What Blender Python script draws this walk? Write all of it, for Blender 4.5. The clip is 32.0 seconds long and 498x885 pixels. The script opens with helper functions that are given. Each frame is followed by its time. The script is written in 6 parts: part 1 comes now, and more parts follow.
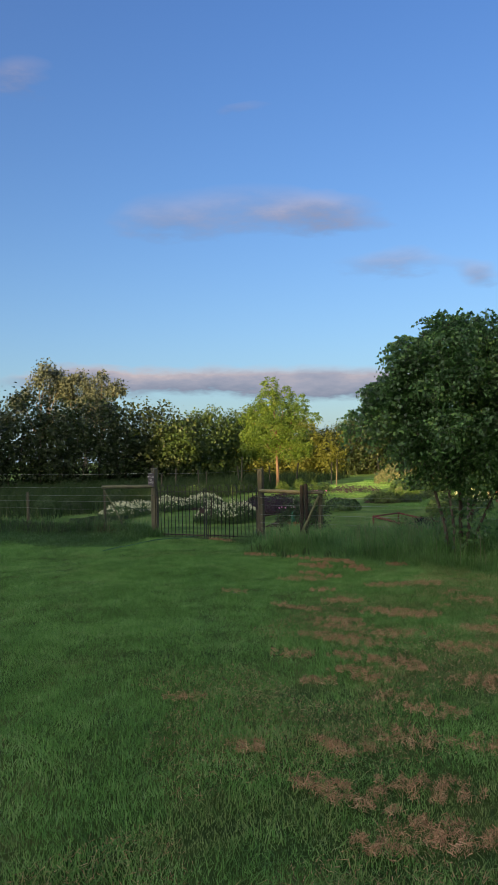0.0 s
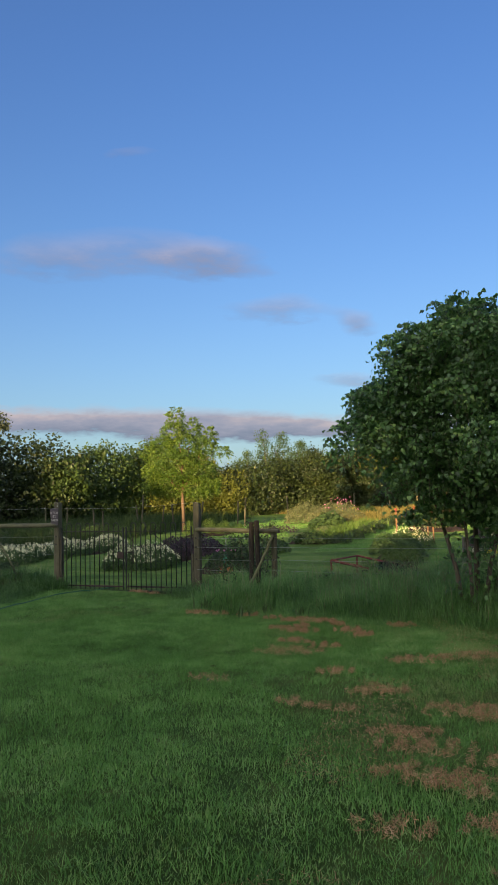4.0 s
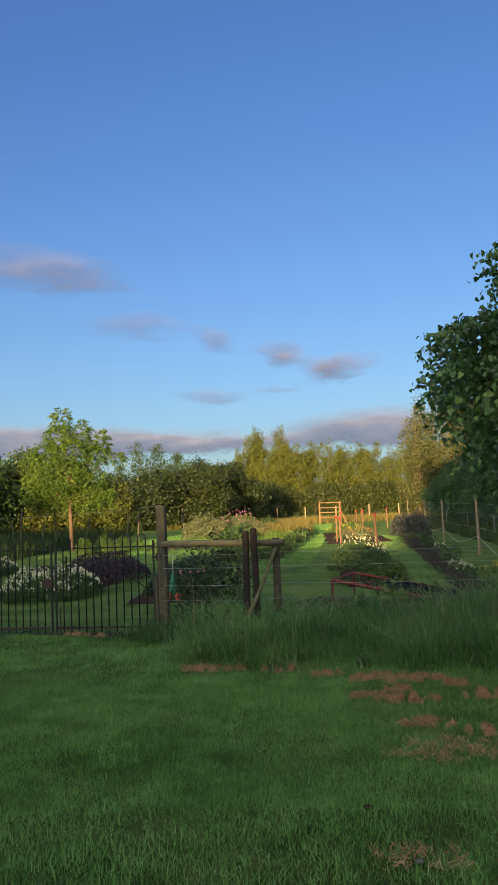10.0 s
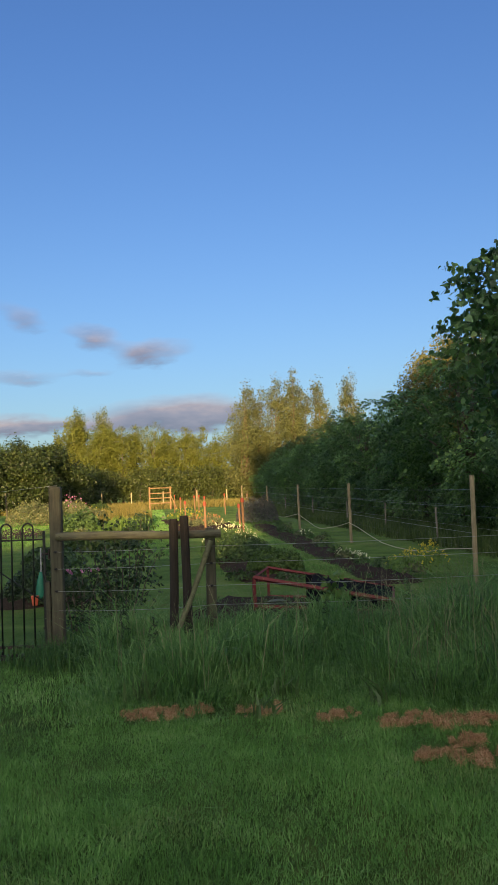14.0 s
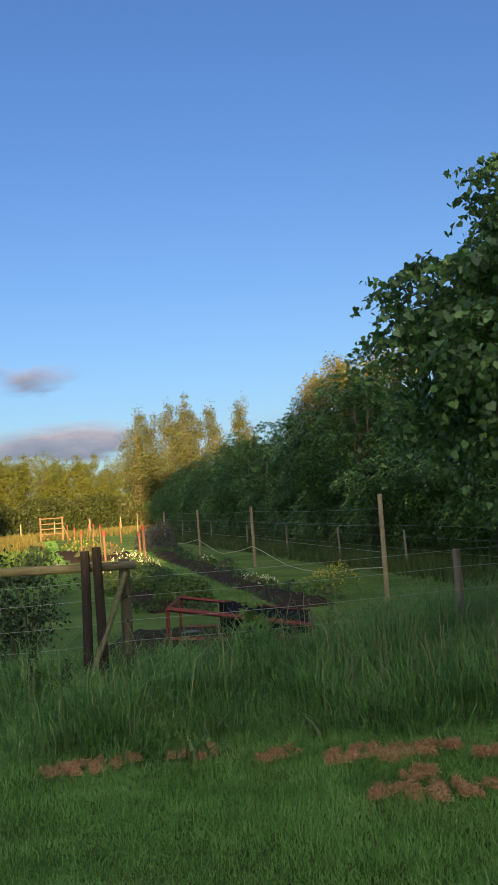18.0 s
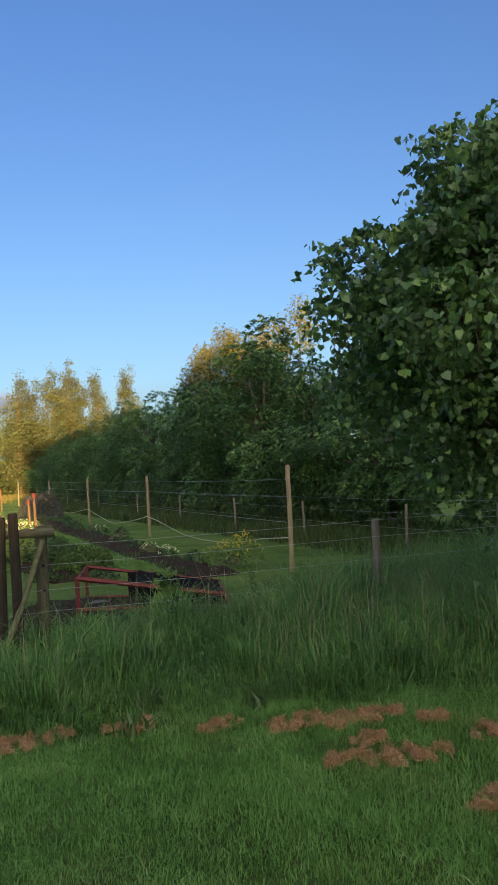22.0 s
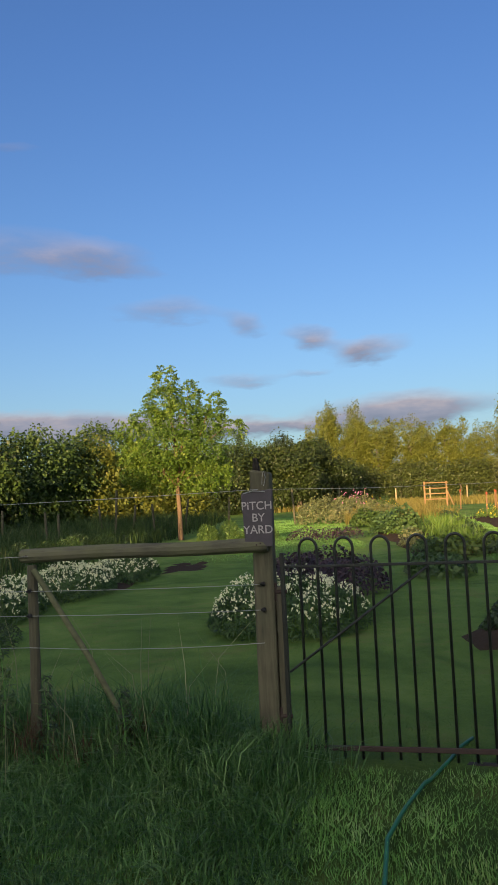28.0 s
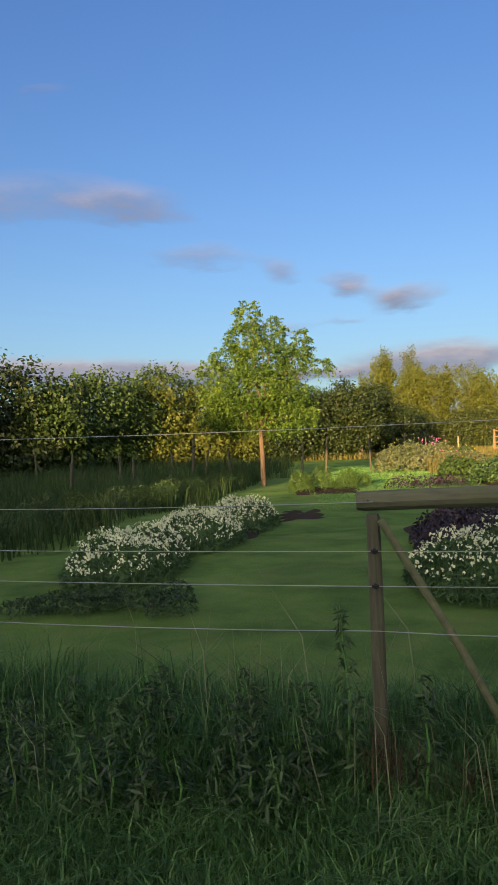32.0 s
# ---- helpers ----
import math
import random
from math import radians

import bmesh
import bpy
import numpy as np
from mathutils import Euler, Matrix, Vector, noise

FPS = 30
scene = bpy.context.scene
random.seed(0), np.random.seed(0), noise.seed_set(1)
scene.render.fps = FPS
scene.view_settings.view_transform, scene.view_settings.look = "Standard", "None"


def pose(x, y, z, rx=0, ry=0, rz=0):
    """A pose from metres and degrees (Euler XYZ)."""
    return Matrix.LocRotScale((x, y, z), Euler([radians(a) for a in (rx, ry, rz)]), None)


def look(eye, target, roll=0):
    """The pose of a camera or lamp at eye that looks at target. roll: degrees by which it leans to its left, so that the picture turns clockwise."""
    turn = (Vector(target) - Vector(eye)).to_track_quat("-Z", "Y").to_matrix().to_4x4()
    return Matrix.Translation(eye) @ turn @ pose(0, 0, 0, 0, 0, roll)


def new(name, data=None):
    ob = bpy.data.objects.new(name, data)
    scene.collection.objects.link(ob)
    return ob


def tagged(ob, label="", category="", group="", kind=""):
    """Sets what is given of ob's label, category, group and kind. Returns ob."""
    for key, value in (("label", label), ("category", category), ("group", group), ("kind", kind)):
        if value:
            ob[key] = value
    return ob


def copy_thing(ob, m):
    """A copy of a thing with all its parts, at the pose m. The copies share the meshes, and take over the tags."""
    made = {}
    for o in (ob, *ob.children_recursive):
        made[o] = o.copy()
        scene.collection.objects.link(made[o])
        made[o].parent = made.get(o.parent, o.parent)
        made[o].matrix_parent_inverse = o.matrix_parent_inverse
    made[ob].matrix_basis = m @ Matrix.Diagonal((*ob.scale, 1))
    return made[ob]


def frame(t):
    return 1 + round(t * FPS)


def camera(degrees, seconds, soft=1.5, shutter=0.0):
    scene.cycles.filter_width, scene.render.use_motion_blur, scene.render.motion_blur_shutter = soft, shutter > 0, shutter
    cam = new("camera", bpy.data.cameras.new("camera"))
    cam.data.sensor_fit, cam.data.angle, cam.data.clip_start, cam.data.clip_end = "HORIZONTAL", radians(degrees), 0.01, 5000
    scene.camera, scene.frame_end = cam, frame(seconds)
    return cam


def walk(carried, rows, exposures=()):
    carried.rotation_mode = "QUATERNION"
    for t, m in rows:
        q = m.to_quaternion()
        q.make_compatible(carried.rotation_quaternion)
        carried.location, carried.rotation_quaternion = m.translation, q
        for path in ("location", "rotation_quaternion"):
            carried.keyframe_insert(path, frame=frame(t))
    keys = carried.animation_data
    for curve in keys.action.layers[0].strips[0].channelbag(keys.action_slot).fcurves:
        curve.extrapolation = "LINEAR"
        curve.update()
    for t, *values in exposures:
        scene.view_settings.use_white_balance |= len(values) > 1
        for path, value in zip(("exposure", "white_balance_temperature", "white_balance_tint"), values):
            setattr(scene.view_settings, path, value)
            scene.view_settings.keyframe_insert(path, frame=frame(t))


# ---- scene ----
cam = camera(34.7, 32.0)
PATH = [
    (0, (0.757, 0.88, 1.811), (0.016, 2.738, 1.854), -1.2),
    (0.5, (0.524, 1.285, 1.77), (-0.159, 3.165, 1.821), -0.9),
    (1, (0.259, 1.634, 1.749), (-0.377, 3.53, 1.769), -1.3),
    (1.5, (0.011, 2.092, 1.706), (-0.617, 3.991, 1.675), 0.1),
    (2, (-0.235, 2.357, 1.723), (-0.849, 4.26, 1.68), -0.0),
    (2.5, (-0.57, 2.724, 1.717), (-1.134, 4.642, 1.711), -1.5),
    (3, (-0.867, 3.063, 1.743), (-1.45, 4.975, 1.814), -1.8),
    (3.5, (-1.152, 3.465, 1.72), (-1.679, 5.39, 1.848), -1.7),
    (4, (-1.362, 3.804, 1.625), (-1.824, 5.745, 1.768), -1.2),
    (4.5, (-1.621, 4.073, 1.558), (-2.067, 6.016, 1.725), -0.2),
    (6.5, (-2.403, 5.247, 1.51), (-2.693, 7.221, 1.652), -2.6),
    (7, (-2.647, 5.645, 1.54), (-2.916, 7.622, 1.676), -1.2),
    (7.5, (-2.878, 5.986, 1.584), (-3.115, 7.966, 1.741), -1.2),
    (8, (-3.088, 6.245, 1.571), (-3.296, 8.227, 1.743), -1.7),
    (8.5, (-3.249, 6.525, 1.55), (-3.482, 8.499, 1.769), -2.2),
    (9, (-3.459, 6.799, 1.484), (-3.646, 8.78, 1.687), -2.6),
    (9.5, (-3.651, 7.002, 1.494), (-3.787, 8.991, 1.658), -2.1),
    (10, (-3.851, 7.357, 1.467), (-3.965, 9.346, 1.641), -2.4),
    (10.5, (-4.057, 7.666, 1.474), (-4.108, 9.658, 1.647), -3.1),
    (11, (-4.19, 8.021, 1.441), (-4.209, 10.014, 1.605), -2.6),
    (11.5, (-4.329, 8.255, 1.418), (-4.333, 10.249, 1.561), -2.5),
    (12, (-4.491, 8.529, 1.445), (-4.45, 10.526, 1.556), -2.6),
    (12.5, (-4.643, 8.809, 1.457), (-4.574, 10.805, 1.561), -2.0),
    (13, (-4.846, 9.1, 1.444), (-4.695, 11.091, 1.557), -2.4),
    (13.5, (-4.991, 9.314, 1.467), (-4.684, 11.288, 1.572), -2.5),
    (14, (-5.094, 9.548, 1.479), (-4.74, 11.513, 1.6), -2.2),
    (14.5, (-5.241, 9.7, 1.491), (-4.804, 11.646, 1.649), -4.0),
    (15, (-5.314, 9.856, 1.511), (-4.776, 11.776, 1.659), -4.9),
    (15.5, (-5.291, 9.907, 1.5), (-4.672, 11.804, 1.63), -4.2),
    (17.5, (-5.257, 9.896, 1.492), (-4.609, 11.78, 1.667), -4.1),
    (18, (-5.246, 9.907, 1.496), (-4.625, 11.801, 1.664), -4.3),
    (18.5, (-5.23, 9.938, 1.49), (-4.597, 11.828, 1.656), -4.0),
    (19, (-5.227, 9.933, 1.492), (-4.556, 11.811, 1.645), -3.7),
    (19.5, (-5.231, 9.923, 1.5), (-4.539, 11.794, 1.653), -3.3),
    (20, (-5.23, 9.919, 1.501), (-4.544, 11.79, 1.669), -2.6),
    (20.5, (-5.231, 9.98, 1.485), (-4.536, 11.847, 1.654), -2.0),
    (21, (-5.336, 10.04, 1.489), (-4.548, 11.872, 1.64), -3.0),
    (21.5, (-5.496, 10.089, 1.507), (-4.606, 11.877, 1.619), -3.9),
    (22, (-5.564, 10.219, 1.486), (-4.671, 12.007, 1.564), -3.3),
    (22.5, (-5.612, 10.409, 1.492), (-4.77, 12.22, 1.6), -4.0),
    (23, (-5.7, 10.593, 1.491), (-4.993, 12.459, 1.635), -3.8),
    (23.5, (-5.925, 10.805, 1.488), (-5.362, 12.719, 1.617), -2.8),
    (24, (-6.142, 11.102, 1.461), (-5.779, 13.064, 1.585), -3.1),
    (24.5, (-6.316, 11.367, 1.466), (-6.103, 13.347, 1.649), -4.0),
    (25, (-6.581, 11.589, 1.481), (-6.452, 13.574, 1.686), -5.2),
    (25.5, (-6.743, 11.887, 1.489), (-6.708, 13.876, 1.7), -4.6),
    (26, (-7.022, 12.249, 1.501), (-7.14, 14.234, 1.721), -1.7),
    (26.5, (-7.339, 12.427, 1.494), (-7.521, 14.41, 1.682), -2.7),
    (28.5, (-8.297, 13.415, 1.496), (-8.498, 15.4, 1.633), -2.4),
    (29, (-8.508, 13.565, 1.497), (-8.705, 15.55, 1.64), -1.8),
    (29.5, (-8.781, 13.704, 1.513), (-8.928, 15.694, 1.649), -2.5),
    (30, (-8.945, 13.857, 1.493), (-9.079, 15.847, 1.647), -2.7),
    (30.5, (-9.12, 14.008, 1.509), (-9.278, 15.994, 1.691), -2.1),
    (31, (-9.434, 14.118, 1.492), (-9.602, 16.105, 1.635), -1.6),
    (31.5, (-9.68, 14.238, 1.462), (-9.904, 16.224, 1.516), -1.7),
    (32, (-9.934, 14.476, 1.451), (-10.215, 16.457, 1.462), -2.0),
]
EXPOSURES = [  # seconds, stops, kelvin, tint
    (0.0, 1.57, 6850, 13), (1.5, 1.72, 7000, 13), (3.0, 1.67, 6950, 13), (4.0, 1.52, 6800, 13), (9.0, 1.42, 6800, 13), (15.0, 1.42, 6850, 13), (18.0, 1.57, 7000, 13), (19.0, 1.47, 6950, 13), (20.0, 1.57, 7050, 13),
    (21.0, 1.32, 6600, 13), (22.5, 1.8, 7300, 13), (24.0, 1.07, 6600, 13), (25.0, 1.02, 6550, 13), (26.0, 1.34, 6750, 13), (28.5, 1.42, 6850, 13), (30.0, 1.37, 6850, 13), (31.0, 1.29, 6750, 13), (32.0, 1.52, 7000, 13)]
walk(cam, [(t, look(eye, target, roll)) for t, eye, target, roll in PATH], EXPOSURES)

# ---- world, sun ----
SUN_EL, SUN_AZ = 6.5, 12.0          # elevation; the light travels towards this bearing, clockwise from +y
sun_from = Vector((-math.sin(radians(SUN_AZ)) * math.cos(radians(SUN_EL)), -math.cos(radians(SUN_AZ)) * math.cos(radians(SUN_EL)), math.sin(radians(SUN_EL))))
sun = new("sun", bpy.data.lights.new("sun", "SUN"))
sun.data.energy, sun.data.angle, sun.data.color = 5.0, radians(0.6), (1.0, 0.70, 0.36)
sun.matrix_world = look(sun_from * 100, (0, 0, 0))

world = bpy.data.worlds.new("world")
scene.world = world
world.use_nodes = True


class Nodes:
    """Short hand for building a node tree."""

    def __init__(self, tree):
        self.tree = tree
        tree.nodes.clear()

    def add(self, kind, **inputs):
        n = self.tree.nodes.new(kind)
        for k, v in inputs.items():
            self.put(n, k, v)
        return n

    def put(self, n, k, v):
        sock = n.inputs[int(k[1:])] if k[0] == "i" and k[1:].isdigit() else n.inputs[k.replace("_", " ")]
        if isinstance(v, bpy.types.NodeSocket):
            self.tree.links.new(v, sock)
        else:
            sock.default_value = v

    def math(self, op, a, b=0.0, c=0.0, clamp=False):
        n = self.tree.nodes.new("ShaderNodeMath")
        n.operation, n.use_clamp = op, clamp
        for i, v in enumerate((a, b, c)):
            self.put(n, f"i{i}", v)
        return n.outputs[0]

    def mix(self, f, a, b, blend="MIX"):
        n = self.tree.nodes.new("ShaderNodeMix")
        n.data_type, n.blend_type = "RGBA", blend
        for i, v in ((0, f), (6, a), (7, b)):
            self.put(n, f"i{i}", v)
        return n.outputs[2]

    def noise(self, vec, scale, detail=4.0, rough=0.55, dist=0.0):
        n = self.add("ShaderNodeTexNoise", Scale=scale, Detail=detail, Roughness=rough, Distortion=dist)
        if vec is not None:
            self.put(n, "Vector", vec)
        return n.outputs["Fac"]

    def ramp(self, fac, stops):
        n = self.add("ShaderNodeValToRGB", Fac=fac)
        el = n.color_ramp.elements
        while len(el) < len(stops):
            el.new(0.5)
        for e, (p, c) in zip(el, stops):
            e.position, e.color = p, (*c, 1.0) if len(c) == 3 else c
        return n.outputs["Color"]


def build_sky():
    w = Nodes(world.node_tree)
    sky = w.add("ShaderNodeTexSky")
    sky.sky_type, sky.sun_disc = "NISHITA", False
    sky.sun_elevation, sky.sun_rotation = radians(SUN_EL), radians(180 + SUN_AZ)
    sky.air_density, sky.dust_density, sky.ozone_density = 1.0, 0.8, 3.0
    way = w.add("ShaderNodeTexCoord").outputs["Generated"]
    xyz = w.add("ShaderNodeSeparateXYZ", Vector=way)
    az = w.math("MULTIPLY", w.math("ARCTAN2", xyz.outputs[0], xyz.outputs[1]), 57.2958)
    el = w.math("MULTIPLY", w.math("ARCSINE", xyz.outputs[2]), 57.2958)
    flat = w.add("ShaderNodeCombineXYZ", X=w.math("MULTIPLY", az, 0.10), Y=w.math("MULTIPLY", el, 0.32), Z=0.0).outputs[0]
    n1, n2 = w.noise(flat, 2.2, 6.0, 0.6), w.noise(flat, 0.9, 3.0, 0.5)
    azw = w.math("ADD", az, w.math("MULTIPLY", w.math("SUBTRACT", n2, 0.5), 9.0))
    elw = w.math("ADD", el, w.math("MULTIPLY", w.math("SUBTRACT", n1, 0.5), 2.2))
    total = tilt = None
    # bearing, height, half width, half height in degrees, weight
    for a, e, wa, we, k in CLOUDS:
        u = w.math("DIVIDE", w.math("SUBTRACT", azw, a), wa)
        v = w.math("DIVIDE", w.math("SUBTRACT", elw, e), we)
        d = w.math("ADD", w.math("MULTIPLY", u, u), w.math("MULTIPLY", v, v))
        g = w.math("MULTIPLY", w.math("EXPONENT", w.math("MULTIPLY", d, -1.0)), k)
        gv = w.math("MULTIPLY", g, v)
        total = g if total is None else w.math("ADD", total, g)
        tilt = gv if tilt is None else w.math("ADD", tilt, gv)
    fac = w.ramp(w.math("MULTIPLY", total, w.math("MULTIPLY_ADD", n1, 1.5, 0.2)), ((0.16, (0, 0, 0)), (0.85, (1, 1, 1))))
    side = w.math("DIVIDE", tilt, w.math("ADD", total, 0.02))
    lit = w.ramp(w.math("MULTIPLY_ADD", side, 0.45, w.math("MULTIPLY_ADD", n1, 0.8, 0.1)), ((0.15, (0.24, 0.27, 0.40)), (0.55, (0.42, 0.41, 0.53)), (0.95, (0.72, 0.60, 0.62))))
    cloud = w.mix(1.0, lit, (CLOUD_GAIN, CLOUD_GAIN, CLOUD_GAIN, 1), "MULTIPLY")
    high = w.math("DIVIDE", el, 30.0, clamp=True)
    tint = w.mix(1.0, sky.outputs[0], w.mix(high, SKY_TINT, SKY_HIGH), "MULTIPLY")
    low = w.math("EXPONENT", w.math("DIVIDE", w.math("MAXIMUM", el, 0.0), -6.5))
    tint = w.mix(w.math("MULTIPLY", low, 0.6), tint, PALE)
    col = w.mix(w.math("MULTIPLY", fac, 0.85), tint, cloud)
    # a broad warm glow added to the unseen sky round the sun, to fill shade
    dot = w.add("ShaderNodeVectorMath", i0=way, i1=tuple(sun_from))
    dot.operation = "DOT_PRODUCT"
    near = w.math("POWER", w.math("MULTIPLY_ADD", dot.outputs["Value"], 0.5, 0.5, clamp=True), 4.0)
    glow = w.mix(1.0, FILL_GLOW, w.add("ShaderNodeCombineColor", Red=near, Green=near, Blue=near).outputs[0], "MULTIPLY")
    col = w.mix(1.0, col, glow, "ADD")
    bg = w.add("ShaderNodeBackground", Color=col, Strength=SKY_STRENGTH)
    out = w.add("ShaderNodeOutputWorld")
    w.tree.links.new(bg.outputs[0], out.inputs["Surface"])


CLOUDS = ((-23, 5.6, 10, 0.9, 1.3), (-33, 6.1, 5, 0.6, 1.0), (-15, 4.8, 4, 0.7, 0.9), (-16.5, 17.1, 4.0, 1.3, 0.62), (-23.0, 17.6, 6.5, 1.9, 0.38), (-28.0, 16.6, 4, 1.2, 0.35), (-21.5, 23.9, 2.0, 0.7, 0.35), (-37.0, 25.4, 3, 1.5, 0.4), (-11.0, 13.6, 4.5, 1.0, 0.5), (-5.2, 12.3, 1.6, 0.9, 0.6), (-0.7, 11.1, 1.9, 0.8, 0.75), (3.6, 10.0, 2.3, 0.9, 0.95), (-6.0, 8.4, 2.6, 0.5, 0.5), (-1.0, 8.7, 2.0, 0.4, 0.4), (5.5, 5.7, 4.5, 1.1, 1.2), (-3, 5.0, 8, 0.6, 0.9), (-12, 5.2, 5, 0.6, 0.9), (30, 6, 14, 1.2, 0.5), (75, 9, 18, 1.5, 0.6), (140, 8, 25, 2, 0.6), (-80, 9, 20, 2, 0.6), (-150, 10, 25, 2, 0.5))
SKY_HIGH = (0.80, 0.97, 1.33, 1.0)
SKY_TINT, SKY_STRENGTH, CLOUD_GAIN = (0.90, 0.975, 1.13, 1.0), 0.075, 3.6
FILL_GLOW = (10.2, 9.0, 7.0, 1.0)
PALE = (1.75, 2.75, 3.7, 1.0)
build_sky()

# ---- materials ----


def material(name):
    m = bpy.data.materials.new(name)
    m.use_nodes = True
    return m, Nodes(m.node_tree)


def finish(n, shader):
    out = n.add("ShaderNodeOutputMaterial")
    n.tree.links.new(shader, out.inputs["Surface"])


def principled(n, color, rough=0.7, metal=0.0, bump=None, strength=0.3, dist=0.01, spec=0.5):
    p = n.add("ShaderNodeBsdfPrincipled", Roughness=rough, Metallic=metal)
    n.put(p, "Base Color", color)
    n.put(p, "Specular IOR Level", spec)
    if bump is not None:
        b = n.add("ShaderNodeBump", Strength=strength, Distance=dist, Height=bump)
        n.put(p, "Normal", b.outputs[0])
    return p.outputs[0]


def where(n):
    return n.add("ShaderNodeTexCoord").outputs["Object"]


def rgb(*c):
    return (*c, 1.0)


def leafy(name, dark, light, third=None, trans=0.3, rough=0.5, spec=0.35, scale=0.8, drifts=0.9, top=0.97, single=0.6):
    """Leaves: every leaf has a tone of its own, over a slow drift through the crown."""
    m, n = material(name)
    rnd = n.add("ShaderNodeNewGeometry").outputs["Random Per Island"]
    drift = n.noise(where(n), scale, 4.0)
    f = n.math("MULTIPLY_ADD", rnd, single, n.math("MULTIPLY_ADD", drift, drifts, 0.53 - 0.5 * single - 0.5 * drifts))
    stops = ((0.12, dark), (0.85, light)) if third is None else ((0.12, dark), (0.7, light), (top, third))
    col = n.ramp(f, stops)
    p = principled(n, col, rough, spec=spec)
    t = n.add("ShaderNodeBsdfTranslucent", Color=n.mix(0.5, col, rgb(*[min(1.0, c * 1.6) for c in light])))
    mixs = n.add("ShaderNodeMixShader", Fac=trans)
    n.tree.links.new(p, mixs.inputs[1])
    n.tree.links.new(t.outputs[0], mixs.inputs[2])
    finish(n, mixs.outputs[0])
    return m


def woody(name, a, b, grain=(40, 40, 4), green=None, rough=0.85):
    """Weathered wood: grain along z, blotches, and some algae."""
    m, n = material(name)
    sc = n.add("ShaderNodeMapping", Vector=where(n), Scale=grain).outputs[0]
    g1, g2 = n.noise(sc, 1.0, 6.0, 0.65), n.noise(where(n), 6.0, 4.0)
    rnd = n.add("ShaderNodeObjectInfo").outputs["Random"]
    col = n.mix(n.ramp(n.math("MULTIPLY_ADD", rnd, 0.2, n.math("SUBTRACT", n.math("MULTIPLY_ADD", g1, 1.0, n.math("MULTIPLY", g2, 0.5)), 0.3)), ((0.25, (0, 0, 0)), (0.75, (1, 1, 1)))), rgb(*a), rgb(*b))
    if green:
        col = n.mix(n.math("MULTIPLY", n.ramp(n.noise(where(n), 3.0, 5.0, 0.7), ((0.48, (0, 0, 0)), (0.68, (1, 1, 1)))), 0.55), col, rgb(*green))
    finish(n, principled(n, col, rough, bump=g1, strength=0.5, dist=0.006, spec=0.25))
    return m


def plain(name, color, rough=0.5, metal=0.0, vary=0.25, scale=14.0, spec=0.4):
    m, n = material(name)
    v = n.noise(where(n), scale, 5.0, 0.6)
    col = n.mix(v, rgb(*[c * (1 - vary) for c in color]), rgb(*[min(1.0, c * (1 + vary)) for c in color]))
    finish(n, principled(n, col, n.math("MULTIPLY_ADD", v, 0.2, rough - 0.1), metal, bump=v, strength=0.15, dist=0.003, spec=spec))
    return m


def lawn_material():
    m, n = material("mown_grass")
    geo = n.add("ShaderNodeNewGeometry").outputs["Position"]
    fine = n.noise(geo, 60.0, 5.0, 0.8)
    mid = n.noise(geo, 3.2, 6.0, 0.65, 0.6)
    wide = n.noise(geo, 0.55, 4.0, 0.6, 0.8)
    tone = n.math("MULTIPLY_ADD", fine, 0.5, n.math("MULTIPLY_ADD", mid, 0.45, n.math("MULTIPLY_ADD", wide, 0.6, -0.25)))
    col = n.ramp(tone, ((0.30, (0.018, 0.042, 0.008)), (0.52, (0.056, 0.104, 0.020)), (0.72, (0.12, 0.175, 0.04))))
    # front ground holds the shade between blades in its colour; brighter behind the fence
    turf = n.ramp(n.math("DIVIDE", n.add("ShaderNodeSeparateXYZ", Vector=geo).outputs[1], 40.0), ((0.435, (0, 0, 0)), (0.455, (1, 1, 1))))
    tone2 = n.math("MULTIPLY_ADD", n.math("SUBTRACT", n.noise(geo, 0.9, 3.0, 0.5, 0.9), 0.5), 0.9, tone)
    brighter = n.ramp(tone2, ((0.25, (0.058, 0.120, 0.022)), (0.52, (0.118, 0.212, 0.042)), (0.78, (0.19, 0.285, 0.065))))
    col = n.mix(turf, col, brighter)
    dry = n.math("MULTIPLY", n.ramp(n.math("MULTIPLY_ADD", mid, 0.7, n.math("MULTIPLY", wide, 0.5)), ((0.64, (0, 0, 0)), (0.78, (1, 1, 1)))), 0.5)
    col = n.mix(dry, col, rgb(0.16, 0.135, 0.055))
    finish(n, principled(n, col, 0.9, bump=n.math("MULTIPLY_ADD", fine, 1.0, mid), strength=0.9, dist=0.04, spec=0.12))
    return m


